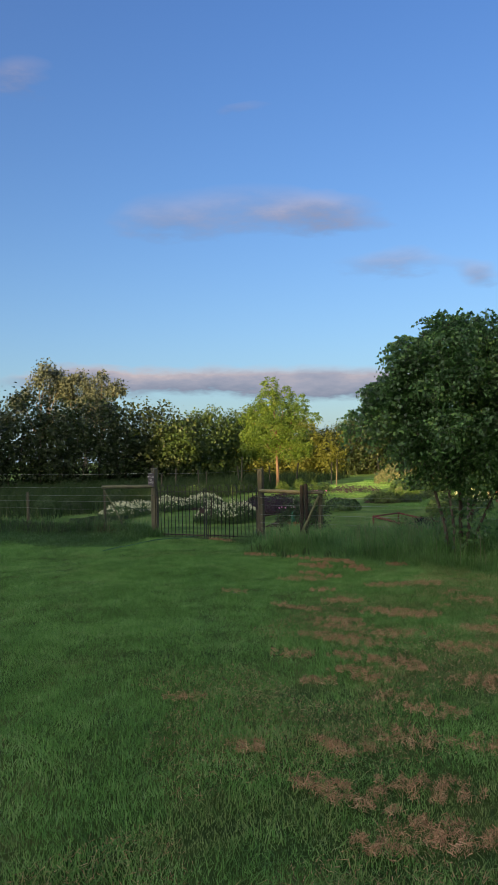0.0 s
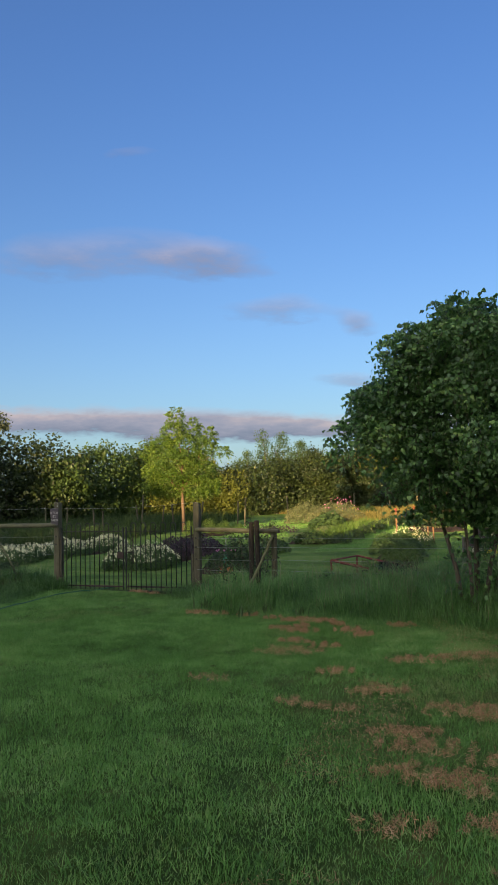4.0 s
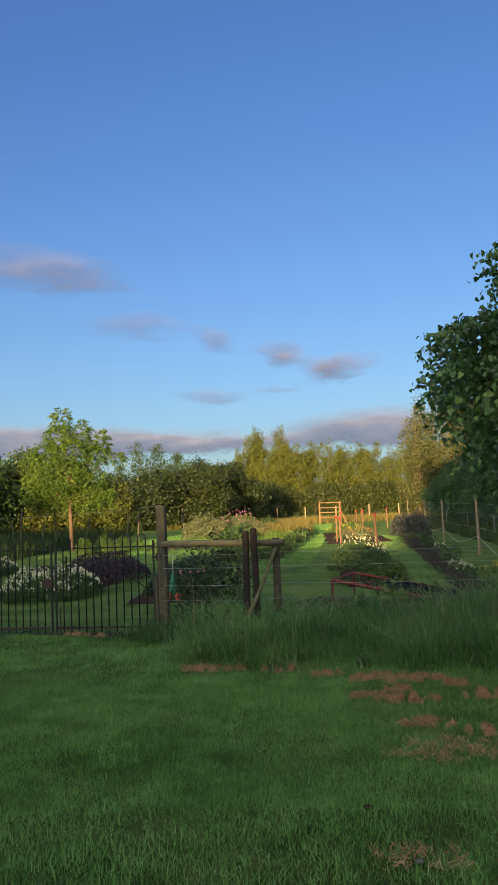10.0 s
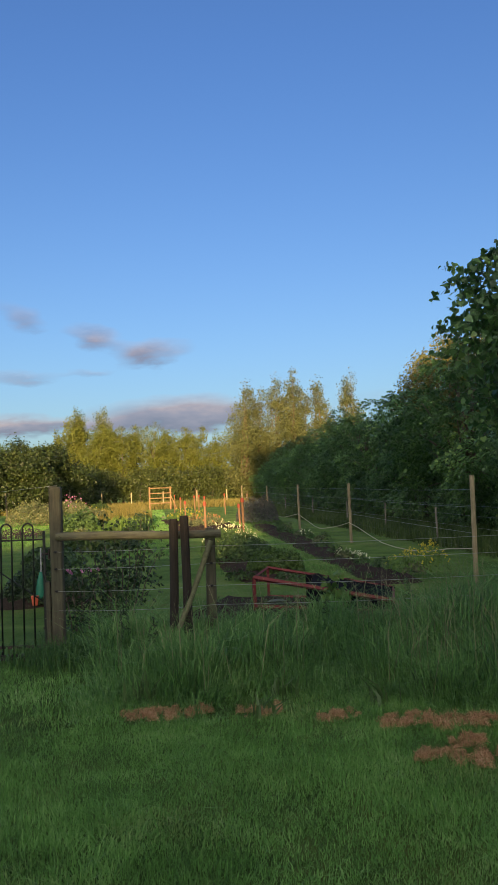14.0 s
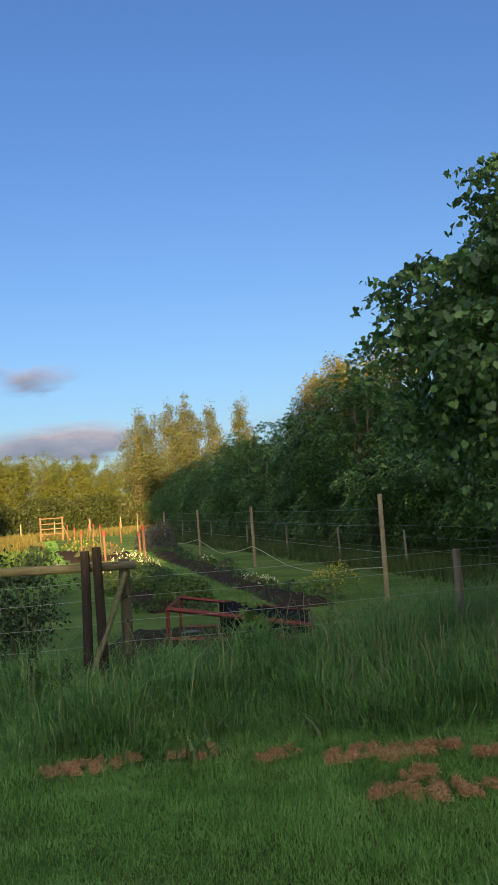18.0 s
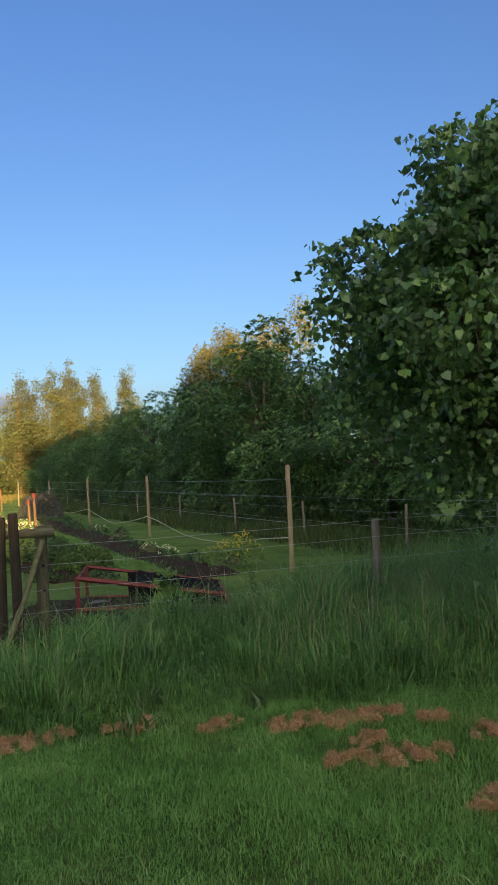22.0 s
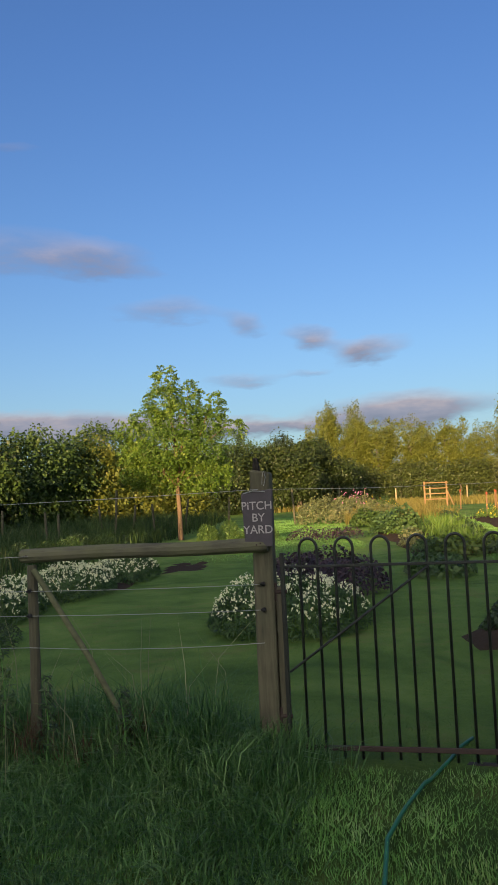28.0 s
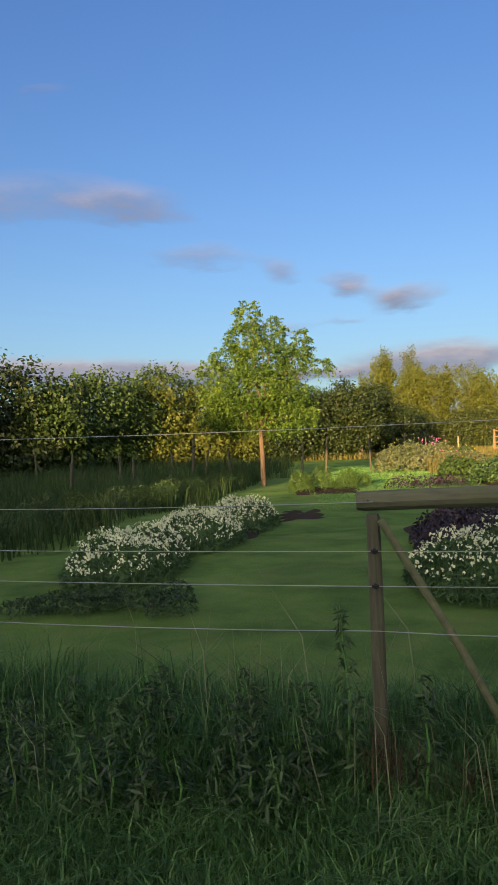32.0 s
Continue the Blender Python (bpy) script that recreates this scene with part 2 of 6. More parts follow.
def turf_blade():
    """Lawn blades: each with its own tone, over drifts of darker, paler and drier turf at two scales."""
    m, n = material("grass_blade")
    geo = n.add("ShaderNodeNewGeometry")
    rnd, at = geo.outputs["Random Per Island"], geo.outputs["Position"]
    wide, mid, fleck = n.noise(at, 0.75, 4.0, 0.6, 0.7), n.noise(at, 3.4, 4.0, 0.6, 0.5), n.noise(at, 14.0, 2.0)
    f = n.math("MULTIPLY_ADD", n.math("SUBTRACT", rnd, 0.1), 0.46, n.math("MULTIPLY_ADD", wide, 0.72, n.math("MULTIPLY_ADD", mid, 0.85, n.math("MULTIPLY_ADD", fleck, 0.3, -0.62))))
    col = n.ramp(f, ((0.08, (0.021, 0.070, 0.014)), (0.42, (0.102, 0.268, 0.052)), (0.72, (0.225, 0.44, 0.112)), (0.95, (0.37, 0.52, 0.22))))
    # the open side of the lawn is more worn than the side by the gate
    worn = n.ramp(n.math("MULTIPLY_ADD", n.add("ShaderNodeSeparateXYZ", Vector=at).outputs[0], 0.25, 0.75), ((0.1, (0, 0, 0)), (0.9, (1, 1, 1))))
    dry = n.math("MULTIPLY", n.ramp(n.math("MULTIPLY_ADD", n.noise(at, 0.9, 5.0, 0.65, 1.0), 1.0, n.math("MULTIPLY_ADD", rnd, 0.22, n.math("MULTIPLY_ADD", worn, 0.16, -0.14))), ((0.57, (0, 0, 0)), (0.72, (1, 1, 1)))), 0.5)
    col = n.mix(dry, col, rgb(0.33, 0.30, 0.13))
    p = principled(n, col, 0.52, spec=0.32)
    t = n.add("ShaderNodeBsdfTranslucent", Color=n.mix(0.5, col, rgb(0.26, 0.42, 0.09)))
    mixs = n.add("ShaderNodeMixShader", Fac=0.35)
    n.tree.links.new(p, mixs.inputs[1])
    n.tree.links.new(t.outputs[0], mixs.inputs[2])
    finish(n, mixs.outputs[0])
    return m


def soil_material():
    m, n = material("dug_soil")
    geo = n.add("ShaderNodeNewGeometry").outputs["Position"]
    a, b = n.noise(geo, 24.0, 6.0, 0.7), n.noise(geo, 2.5, 4.0)
    col = n.mix(n.math("MULTIPLY_ADD", a, 0.8, n.math("MULTIPLY", b, 0.4)), rgb(0.022, 0.016, 0.011), rgb(0.075, 0.054, 0.037))
    finish(n, principled(n, col, 0.95, bump=a, strength=1.0, dist=0.05, spec=0.1))
    return m


MAT = {
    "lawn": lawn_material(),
    "soil": soil_material(),
    "blade": turf_blade(),
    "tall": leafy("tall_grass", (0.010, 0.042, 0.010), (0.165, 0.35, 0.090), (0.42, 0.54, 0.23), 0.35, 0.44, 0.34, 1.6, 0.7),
    "field": leafy("field_grass", (0.026, 0.054, 0.012), (0.075, 0.120, 0.032), (0.12, 0.13, 0.05), 0.25, 0.6, 0.2),
    "short_turf": leafy("short_turf_blade", (0.050, 0.105, 0.020), (0.115, 0.215, 0.044), (0.18, 0.28, 0.065), 0.3, 0.6, 0.2, 0.9, 1.1, single=0.3),
    "meadow": leafy("meadow_grass", (0.012, 0.030, 0.008), (0.044, 0.082, 0.022), (0.11, 0.115, 0.05), 0.25, 0.6, 0.2, 0.35, 0.9),
    # darker copy of tall_grass: the dim light of the west strip put into colour
    "dusky": leafy("dusky_tall_grass", (0.008, 0.032, 0.008), (0.078, 0.185, 0.044), (0.22, 0.33, 0.12), 0.3, 0.46, 0.3, 1.6, 0.7),
    "dead": leafy("dead_grass", (0.030, 0.020, 0.012), (0.105, 0.068, 0.040), (0.20, 0.145, 0.085), 0.2, 0.8, 0.15),
    "seed": leafy("grass_seed_head", (0.10, 0.12, 0.05), (0.27, 0.27, 0.14), (0.42, 0.38, 0.22), 0.3, 0.6, 0.2),
    "golden_grass": leafy("golden_grass", (0.08, 0.085, 0.022), (0.21, 0.18, 0.05), (0.32, 0.25, 0.10), 0.3, 0.6, 0.2),
    "hay": leafy("dried_clippings", (0.14, 0.080, 0.036), (0.56, 0.335, 0.180), (0.84, 0.62, 0.38), 0.25, 0.8, 0.15),
    "lime": leafy("lime_leaf", (0.014, 0.044, 0.013), (0.108, 0.225, 0.060), (0.28, 0.42, 0.10), 0.32, 0.40, 0.5, 1.4, 1.15, 0.95),
    # wide drifts put the look of lit clumps and dark gaps into leaf colour
    "lime_row": leafy("lime_row_leaf", (0.012, 0.036, 0.011), (0.105, 0.215, 0.055), (0.27, 0.41, 0.090), 0.32, 0.40, 0.5, 0.85, 1.7, 0.95, single=0.36),
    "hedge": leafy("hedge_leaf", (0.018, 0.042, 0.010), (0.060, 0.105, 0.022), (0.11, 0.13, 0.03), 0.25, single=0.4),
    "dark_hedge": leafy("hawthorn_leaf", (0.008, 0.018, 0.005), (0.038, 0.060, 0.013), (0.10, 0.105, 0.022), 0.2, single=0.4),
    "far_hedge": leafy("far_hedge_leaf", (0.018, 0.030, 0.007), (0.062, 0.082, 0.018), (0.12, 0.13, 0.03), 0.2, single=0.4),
    "golden": leafy("willow_leaf", (0.075, 0.100, 0.016), (0.165, 0.185, 0.032), (0.235, 0.235, 0.048), 0.45, single=0.36),
    "ash": leafy("ash_leaf", (0.040, 0.052, 0.030), (0.085, 0.105, 0.060), (0.13, 0.15, 0.09), 0.25),
    "tan_willow": leafy("tan_willow_leaf", (0.085, 0.092, 0.024), (0.180, 0.172, 0.046), (0.25, 0.225, 0.07), 0.4, single=0.4),
    "poplar": leafy("poplar_leaf", (0.045, 0.064, 0.018), (0.130, 0.142, 0.045), (0.21, 0.20, 0.08), 0.3, 0.5, single=0.4),
    "maple": leafy("maple_leaf", (0.022, 0.055, 0.008), (0.092, 0.165, 0.020), (0.18, 0.24, 0.034), 0.3, 0.5, 0.35, 1.1, 1.1),
    "shrub": leafy("shrub_leaf", (0.025, 0.055, 0.018), (0.075, 0.135, 0.040), (0.11, 0.17, 0.05), 0.25),
    "stalk_leaf": leafy("flower_stalk_leaf", (0.018, 0.045, 0.014), (0.062, 0.125, 0.036), (0.11, 0.19, 0.06), 0.25),
    "rose": leafy("rose_leaf", (0.011, 0.028, 0.009), (0.042, 0.078, 0.022), (0.08, 0.12, 0.035), 0.2, 0.45, 0.4),
    "bright": leafy("fresh_leaf", (0.045, 0.10, 0.016), (0.125, 0.215, 0.035), (0.20, 0.27, 0.06), 0.3),
    "fern": leafy("feathery_leaf", (0.028, 0.062, 0.012), (0.10, 0.17, 0.032), (0.17, 0.24, 0.06), 0.3),
    "sage": leafy("sage_leaf", (0.06, 0.08, 0.03), (0.17, 0.19, 0.08), (0.27, 0.25, 0.13), 0.25),
    "purple": leafy("purple_leaf", (0.016, 0.010, 0.014), (0.045, 0.025, 0.035), (0.07, 0.045, 0.05), 0.1),
    "mauve": leafy("mauve_leaf", (0.04, 0.048, 0.038), (0.10, 0.105, 0.09), (0.17, 0.14, 0.155), 0.2),
    "white": leafy("white_petal", (0.72, 0.71, 0.40), (0.87, 0.86, 0.52), (0.90, 0.89, 0.56), 0.3, 0.5),
    "yellow": leafy("yellow_petal", (0.45, 0.36, 0.03), (0.68, 0.55, 0.05), (0.75, 0.62, 0.12), 0.3, 0.5),
    "pink": leafy("pink_petal", (0.45, 0.12, 0.28), (0.65, 0.25, 0.42), (0.7, 0.35, 0.5), 0.3, 0.5),
    "orange": leafy("orange_petal", (0.30, 0.12, 0.05), (0.42, 0.20, 0.08), (0.5, 0.28, 0.12), 0.2, 0.5),
    "bark": woody("bark", (0.055, 0.040, 0.028), (0.16, 0.125, 0.095), (30, 30, 6), (0.06, 0.08, 0.04)),
    "maple_bark": woody("maple_bark", (0.08, 0.052, 0.03), (0.17, 0.115, 0.07), (30, 30, 6)),
    "post": woody("weathered_post", (0.036, 0.033, 0.025), (0.120, 0.112, 0.068), (36, 36, 3), (0.075, 0.085, 0.05)),
    "dark_post": woody("dark_stake", (0.012, 0.010, 0.008), (0.036, 0.030, 0.023), (50, 50, 4)),
    "rail": woody("weathered_rail", (0.040, 0.038, 0.031), (0.134, 0.132, 0.082), (3, 40, 40), (0.115, 0.122, 0.058)),
    "pole": woody("pale_pole", (0.17, 0.13, 0.072), (0.36, 0.29, 0.17), (60, 60, 4)),
    "grey_post": woody("grey_post", (0.12, 0.105, 0.08), (0.27, 0.24, 0.19), (60, 60, 4)),
    "stake": woody("stake_wood", (0.10, 0.055, 0.03), (0.22, 0.125, 0.065), (60, 60, 4)),
    "brace": woody("pale_brace", (0.075, 0.078, 0.042), (0.185, 0.19, 0.098), (20, 20, 20), (0.10, 0.115, 0.06)),
    "iron": plain("black_iron", (0.016, 0.019, 0.015), 0.5, 0.0, 0.4, 30.0),
    "rust": plain("rusty_iron", (0.045, 0.030, 0.024), 0.85, 0.0, 0.5, 25.0),
    "wire": plain("galvanised_wire", (0.36, 0.38, 0.36), 0.4, 0.4, 0.15, 8.0),
    "net": plain("green_netting", (0.10, 0.13, 0.10), 0.6),
    "black": plain("black_plastic", (0.012, 0.012, 0.013), 0.45),
    "mesh": plain("black_netting", (0.012, 0.013, 0.014), 1.0, 0.0, 0.5, 20.0, 0.05),
    "red": plain("faded_red_paint", (0.165, 0.030, 0.027), 0.7, 0.0, 0.5, 12.0),
    "red_cap": plain("orange_red_cap", (0.24, 0.045, 0.022), 0.75),
    "slate": plain("dark_slate", (0.072, 0.064, 0.070), 0.75, 0.0, 0.4, 18.0),
    "chalk": plain("white_chalk_paint", (0.42, 0.40, 0.38), 0.9, 0.0, 0.45, 60.0),
    "rope": plain("pale_rope", (0.50, 0.46, 0.32), 0.9),
    "hose": plain("green_hose", (0.012, 0.11, 0.05), 0.5),
    "green": plain("green_plastic", (0.012, 0.16, 0.085), 0.45),
    "pot": plain("orange_plastic", (0.65, 0.13, 0.06), 0.5),
    "grey": plain("grey_stone", (0.13, 0.13, 0.125), 0.85, 0.0, 0.4),
    "new_wood": woody("new_timber", (0.20, 0.115, 0.055), (0.34, 0.21, 0.11), (30, 30, 5)),
}

# ---- geometry helpers ----
rng = np.random.default_rng(7)


def rise(x, y):
    """Height of the ground: level to the fence, then a slow rise, with slight hollows."""
    x, y = np.asarray(x, float), np.asarray(y, float)
    z = 0.0105 * np.clip(y - 20, 0, 65)
    near = np.clip(1 - np.hypot(x + 4, y - 12) / 60, 0, 1)
    return z + near * (0.022 * np.sin(1.3 * x + 0.7 * y) + 0.016 * np.sin(2.1 * y - 0.9 * x + 1.0) + 0.010 * np.sin(3.7 * x + 2.9 * y + 2.0))


def rz(x, y):
    return float(rise(x, y))


def mesh_of(name, verts, faces, material, smooth=False):
    me = bpy.data.meshes.new(name)
    if isinstance(verts, np.ndarray) and isinstance(faces, np.ndarray):
        me.vertices.add(len(verts))
        me.vertices.foreach_set("co", np.ascontiguousarray(verts, np.float32).ravel())
        k = faces.shape[1]
        me.loops.add(faces.size)
        me.loops.foreach_set("vertex_index", np.ascontiguousarray(faces, np.int32).ravel())
        me.polygons.add(len(faces))
        me.polygons.foreach_set("loop_start", np.arange(0, faces.size, k, dtype=np.int32))
        me.polygons.foreach_set("loop_total", np.full(len(faces), k, np.int32))
        me.update(calc_edges=True)
        me.validate()
    else:
        me.from_pydata(verts, [], faces)
    me.materials.append(material)
    if smooth:
        me.polygons.foreach_set("use_smooth", np.ones(len(me.polygons), bool))
    return me


class Shape:
    """Collects the pieces of one part."""

    def __init__(self):
        self.v, self.f = [], []

    def put(self, verts, faces):
        k = len(self.v)
        self.v += [tuple(p) for p in verts]
        self.f += [tuple(i + k for i in f) for f in faces]
        return self

    def box(self, x0, x1, y0, y1, z0, z1, cut=0.004, m=None):
        """A box with cut edges."""
        c = min(cut, (x1 - x0) / 3, (y1 - y0) / 3, (z1 - z0) / 3)
        ring = lambda e, z: [(x0 + e, y0 + c + 0 * e, z), (x0 + c, y0 + e, z), (x1 - c, y0 + e, z), (x1 - e, y0 + c, z), (x1 - e, y1 - c, z), (x1 - c, y1 - e, z), (x0 + c, y1 - e, z), (x0 + e, y1 - c, z)]  # noqa: E731
        rows = [ring(c * 0.8, z0), ring(0, z0 + c), ring(0, z1 - c), ring(c * 0.8, z1)]
        vs = [Vector(p) for r in rows for p in r]
        if m is not None:
            vs = [m @ p for p in vs]
        fs = [tuple(range(7, -1, -1)), tuple(range(24, 32))]
        for r in range(3):
            fs += [(8 * r + i, 8 * r + (i + 1) % 8, 8 * r + 8 + (i + 1) % 8, 8 * r + 8 + i) for i in range(8)]
        return self.put(vs, fs)

    def tube(self, pts, radii, sides=8, cap=True):
        pts = [Vector(p) for p in pts]
        if not hasattr(radii, "__len__"):
            radii = [radii] * len(pts)
        vs, side = [], None
        for i, p in enumerate(pts):
            t = (pts[min(i + 1, len(pts) - 1)] - pts[max(i - 1, 0)]).normalized()
            if side is None:
                side = t.cross(Vector((0.3, 1, 0.1)) if abs(t.y) < 0.9 else Vector((1, 0, 0))).normalized()
            side = (side - t * side.dot(t)).normalized()
            up = t.cross(side)
            vs += [p + (side * math.cos(a) + up * math.sin(a)) * radii[i] for a in (2 * math.pi * k / sides for k in range(sides))]
        n = len(pts)
        fs = [(r * sides + i, r * sides + (i + 1) % sides, (r + 1) * sides + (i + 1) % sides, (r + 1) * sides + i) for r in range(n - 1) for i in range(sides)]
        if cap:
            fs += [tuple(range(sides - 1, -1, -1)), tuple(range((n - 1) * sides, n * sides))]
        return self.put(vs, fs)


def part(name, shape, mat, parent=None, label="", smooth=False):
    """One mesh object, under a thing or a part."""
    me = shape if isinstance(shape, bpy.types.Mesh) else mesh_of(name, shape.v, shape.f, MAT[mat], smooth)
    ob = new(name, me)
    if parent is not None:
        ob.parent = parent
    return tagged(ob, label) if label else ob


def thing(name, label, category, at=(0, 0, 0), group="", kind=""):
    ob = new(name)
    ob.empty_display_size = 0.1
    ob.matrix_world = Matrix.Translation(at)
    return tagged(ob, label, category, group, kind)


def unit(v):
    return v / np.maximum(np.linalg.norm(v, axis=1, keepdims=True), 1e-9)


LEAF = {  # flat outlines along +y, one unit long; rows of faces
    "oval": (np.array([(0, 0, 0), (-0.32, 0.45, 0.10), (0, 1, 0), (0.32, 0.45, 0.10)]), np.array([(0, 2, 1), (0, 3, 2)])),
    "heart": (np.array([(0, 0.1, 0), (-0.30, 0.0, 0.05), (-0.46, 0.36, 0.10), (0, 1, -0.10), (0.46, 0.36, 0.10), (0.30, 0, 0.05)]), np.array([(0, 2, 1), (0, 3, 2), (0, 4, 3), (0, 5, 4)])),
    "lobed": (np.array([(0, 0, 0), (-0.5, 0.35, 0.06), (-0.12, 0.5, 0), (0, 1, 0), (0.12, 0.5, 0), (0.5, 0.35, 0.06)]), np.array([(0, 2, 1), (0, 3, 2), (0, 4, 3), (0, 5, 4)])),
    "lance": (np.array([(0, 0, 0), (-0.11, 0.4, 0.04), (0, 1, -0.12), (0.11, 0.4, 0.04)]), np.array([(0, 2, 1), (0, 3, 2)])),
}


def leaves(name, centre, out, size, mat, shape="oval", droop=0.5, loose=0.6, lift=0.4):
    """One mesh of leaves at the given places; out: the way out of the crown."""
    n = len(centre)
    size = np.asarray(size) * np.ones(n)
    up = np.array([0, 0, 1.0])
    normal = unit(out * 0.6 + up * lift + rng.normal(0, loose, (n, 3)))
    tip = out * 0.5 - up * droop + rng.normal(0, 0.6, (n, 3))
    tip = unit(tip - normal * np.sum(tip * normal, 1, keepdims=True))
    side = np.cross(tip, normal)
    base, faces = LEAF[shape]
    wide = rng.uniform(0.8, 1.2, (n, 1, 1))
    v = centre[:, None, :] + size[:, None, None] * (base[None, :, :1] * wide * side[:, None, :] + (base[None, :, 1:2] - 0.5) * tip[:, None, :] + base[None, :, 2:] * normal[:, None, :])
    f = faces[None] + (np.arange(n) * len(base))[:, None, None]
    return mesh_of(name, v.reshape(-1, 3), f.reshape(-1, 3), MAT[mat])


def crown_points(lobes, clumps, per, spread, shell=0.5, flat=1.0):
    """Leaf places in tufts over the skin of a union of lobes (x, y, z, rx, ry, rz)."""
    L = np.array(lobes, float)
    area = (L[:, 3] * L[:, 4] + L[:, 4] * L[:, 5] + L[:, 3] * L[:, 5])
    pick = rng.choice(len(L), clumps, p=area / area.sum())
    d = unit(rng.normal(0, 1, (clumps, 3)))
    r = shell + (1 - shell) * rng.uniform(0, 1, clumps) ** 0.5
    r *= rng.uniform(0.86, 1.04, clumps)
    c = L[pick, :3] + d * L[pick, 3:] * r[:, None]
    # keep the tufts that are not deep inside another lobe
    deep = np.zeros(clumps, bool)
    for k in L:
        deep |= np.sum(((c - k[:3]) / k[3:]) ** 2, 1) < 0.30
    c, d = c[~deep], d[~deep]
    scale = rng.uniform(0.6, 1.3, len(c))
    off = unit(rng.normal(0, 1, (len(c) * per, 3))).reshape(len(c), per, 3) * rng.uniform(0.15, 1, (len(c), per, 1)) ** 0.6
    off = off * np.array([1, 1, flat]) * 1.45 * spread * scale[:, None, None]
    p = (c[:, None] + off).reshape(-1, 3)
    out = unit((np.repeat(d, per, 0) + 0.7 * unit(off.reshape(-1, 3))))
    return p, out


def twig_points(lobes, twigs, per, length, shell=0.5):
    """Leaves set along twigs that grow out of the lobes and bow under their weight; also the twigs."""
    c, d = crown_points(lobes, twigs, 1, 0.01, shell)
    ln = length * rng.uniform(0.6, 1.35, len(c))
    way = unit(d + rng.normal(0, 0.45, d.shape) + (0, 0, 0.1))
    f = (np.arange(per) + 0.5)[None, :] / per + rng.uniform(-0.06, 0.06, (len(c), per))
    sag = np.array([0, 0, -0.55])
    mid = lambda q: c[:, None] + ln[:, None, None] * (way[:, None] * q[..., None] + sag * (q ** 2)[..., None])  # noqa: E731
    p = mid(f)
    side = np.cross(way, (0, 0, 1.0))
    sgn = np.where(np.arange(per) % 2, 1.0, -1.0)[None, :, None]
    out = unit((0.45 * way[:, None] + 0.8 * sgn * unit(side)[:, None] + rng.normal(0, 0.25, p.shape)).reshape(-1, 3))
    p = (p + 0.22 * length * sgn * unit(side)[:, None] * rng.uniform(0.3, 1.0, (len(c), per, 1))).reshape(-1, 3)
    ends = np.concatenate([mid(np.full((len(c), 1), v)) for v in (0.0, 0.5, 1.0)], 1)
    return p, out, ends


def twig_mesh(name, ends, r, mat):
    """Thin three-sided twigs through rows of three places."""
    n = len(ends)
    ring = np.array([(0, 0, 1), (0.87, 0, -0.5), (-0.87, 0.3, -0.5)])
    v = (ends[:, :2, None, :] + ring[None, None] * np.array([r, r * 0.7])[None, :, None, None]).reshape(n, 6, 3)
    v = np.concatenate([v, ends[:, 2:3]], 1)
    f = np.array([(0, 1, 4), (0, 4, 3), (1, 2, 5), (1, 5, 4), (2, 0, 3), (2, 3, 5), (3, 4, 6), (4, 5, 6), (5, 3, 6)])
    f = f[None] + (np.arange(n) * 7)[:, None, None]
    return mesh_of(name, v.reshape(-1, 3), f.reshape(-1, 3), MAT[mat])


def limbs(shape, base, tops, r0, fork=0.35, bend=0.25, sides=7):
    """A trunk that forks into limbs which reach for the given tops."""
    base = Vector(base)
    mid = Vector(tops[0]).lerp(base, 1 - fork)
    mid.x, mid.y = base.x + (mid.x - base.x) * 0.5, base.y + (mid.y - base.y) * 0.5
    shape.tube([base - Vector((0, 0, 0.15)), base + Vector((0, 0, 0.06)), base.lerp(mid, 0.5) + Vector((0.02, -0.015, 0)), mid], [r0 * 1.45, r0 * 1.1, r0 * 0.92, r0 * 0.8], sides)
    for i, t in enumerate(tops):
        t = Vector(t)
        m1 = mid.lerp(t, 0.4) + Vector((random.uniform(-bend, bend), random.uniform(-bend, bend), random.uniform(0, bend)))
        shape.tube([mid - Vector((0, 0, 0.08)), m1, t], [r0 * 0.62, r0 * 0.36, r0 * 0.07], 6)
    return shape


def tree(name, label, at, lobes, mats, r0, clumps, per, size, spread, leaf="oval", fork=0.35, category="tree", group="", droop=0.5, flat=1.0, stems=None, shell=0.5, clear=0.0, twig=0.0, loose=0.6, lift=0.4):
    """A tree: a trunk with limbs and a crown of single leaves. Lobes are relative to its foot."""
    t = thing(name, label, category, at, group)
    tops = [(l[0] * 0.9, l[1] * 0.9, l[2] + 0.35 * l[5]) for l in sorted(lobes, key=lambda q: -q[2])]
    tr = Shape()
    if stems:
        for (sx, sy, tx, ty, tz, r) in stems:
            tr.tube([(sx, sy, -0.1), (sx * 1.3 + tx * 0.1, sy * 1.3 + ty * 0.1, tz * 0.25), (sx * 0.6 + tx * 0.5, sy * 0.6 + ty * 0.5, tz * 0.6), (tx, ty, tz)], [r * 1.3, r, r * 0.75, r * 0.2], 7)
    else:
        limbs(tr, (0, 0, 0), tops, r0, fork)
    part("trunk", tr, mats[1], t, smooth=True)
    if twig:
        p, out, ends = twig_points(lobes, clumps, per, spread, shell)
        if twig > 0:
            part("twig_growth", twig_mesh("twig_growth", ends[ends[:, 2, 2] > clear], twig, mats[1]), mats[1], t)
    else:
        p, out = crown_points(lobes, clumps, per, spread, shell, flat)
    keep = p[:, 2] > clear
    me = leaves("crown", p[keep], out[keep], rng.uniform(0.7, 1.25, keep.sum()) * size, mats[0], leaf, droop, loose, lift)
    part("crown", me, mats[0], t)
    return t


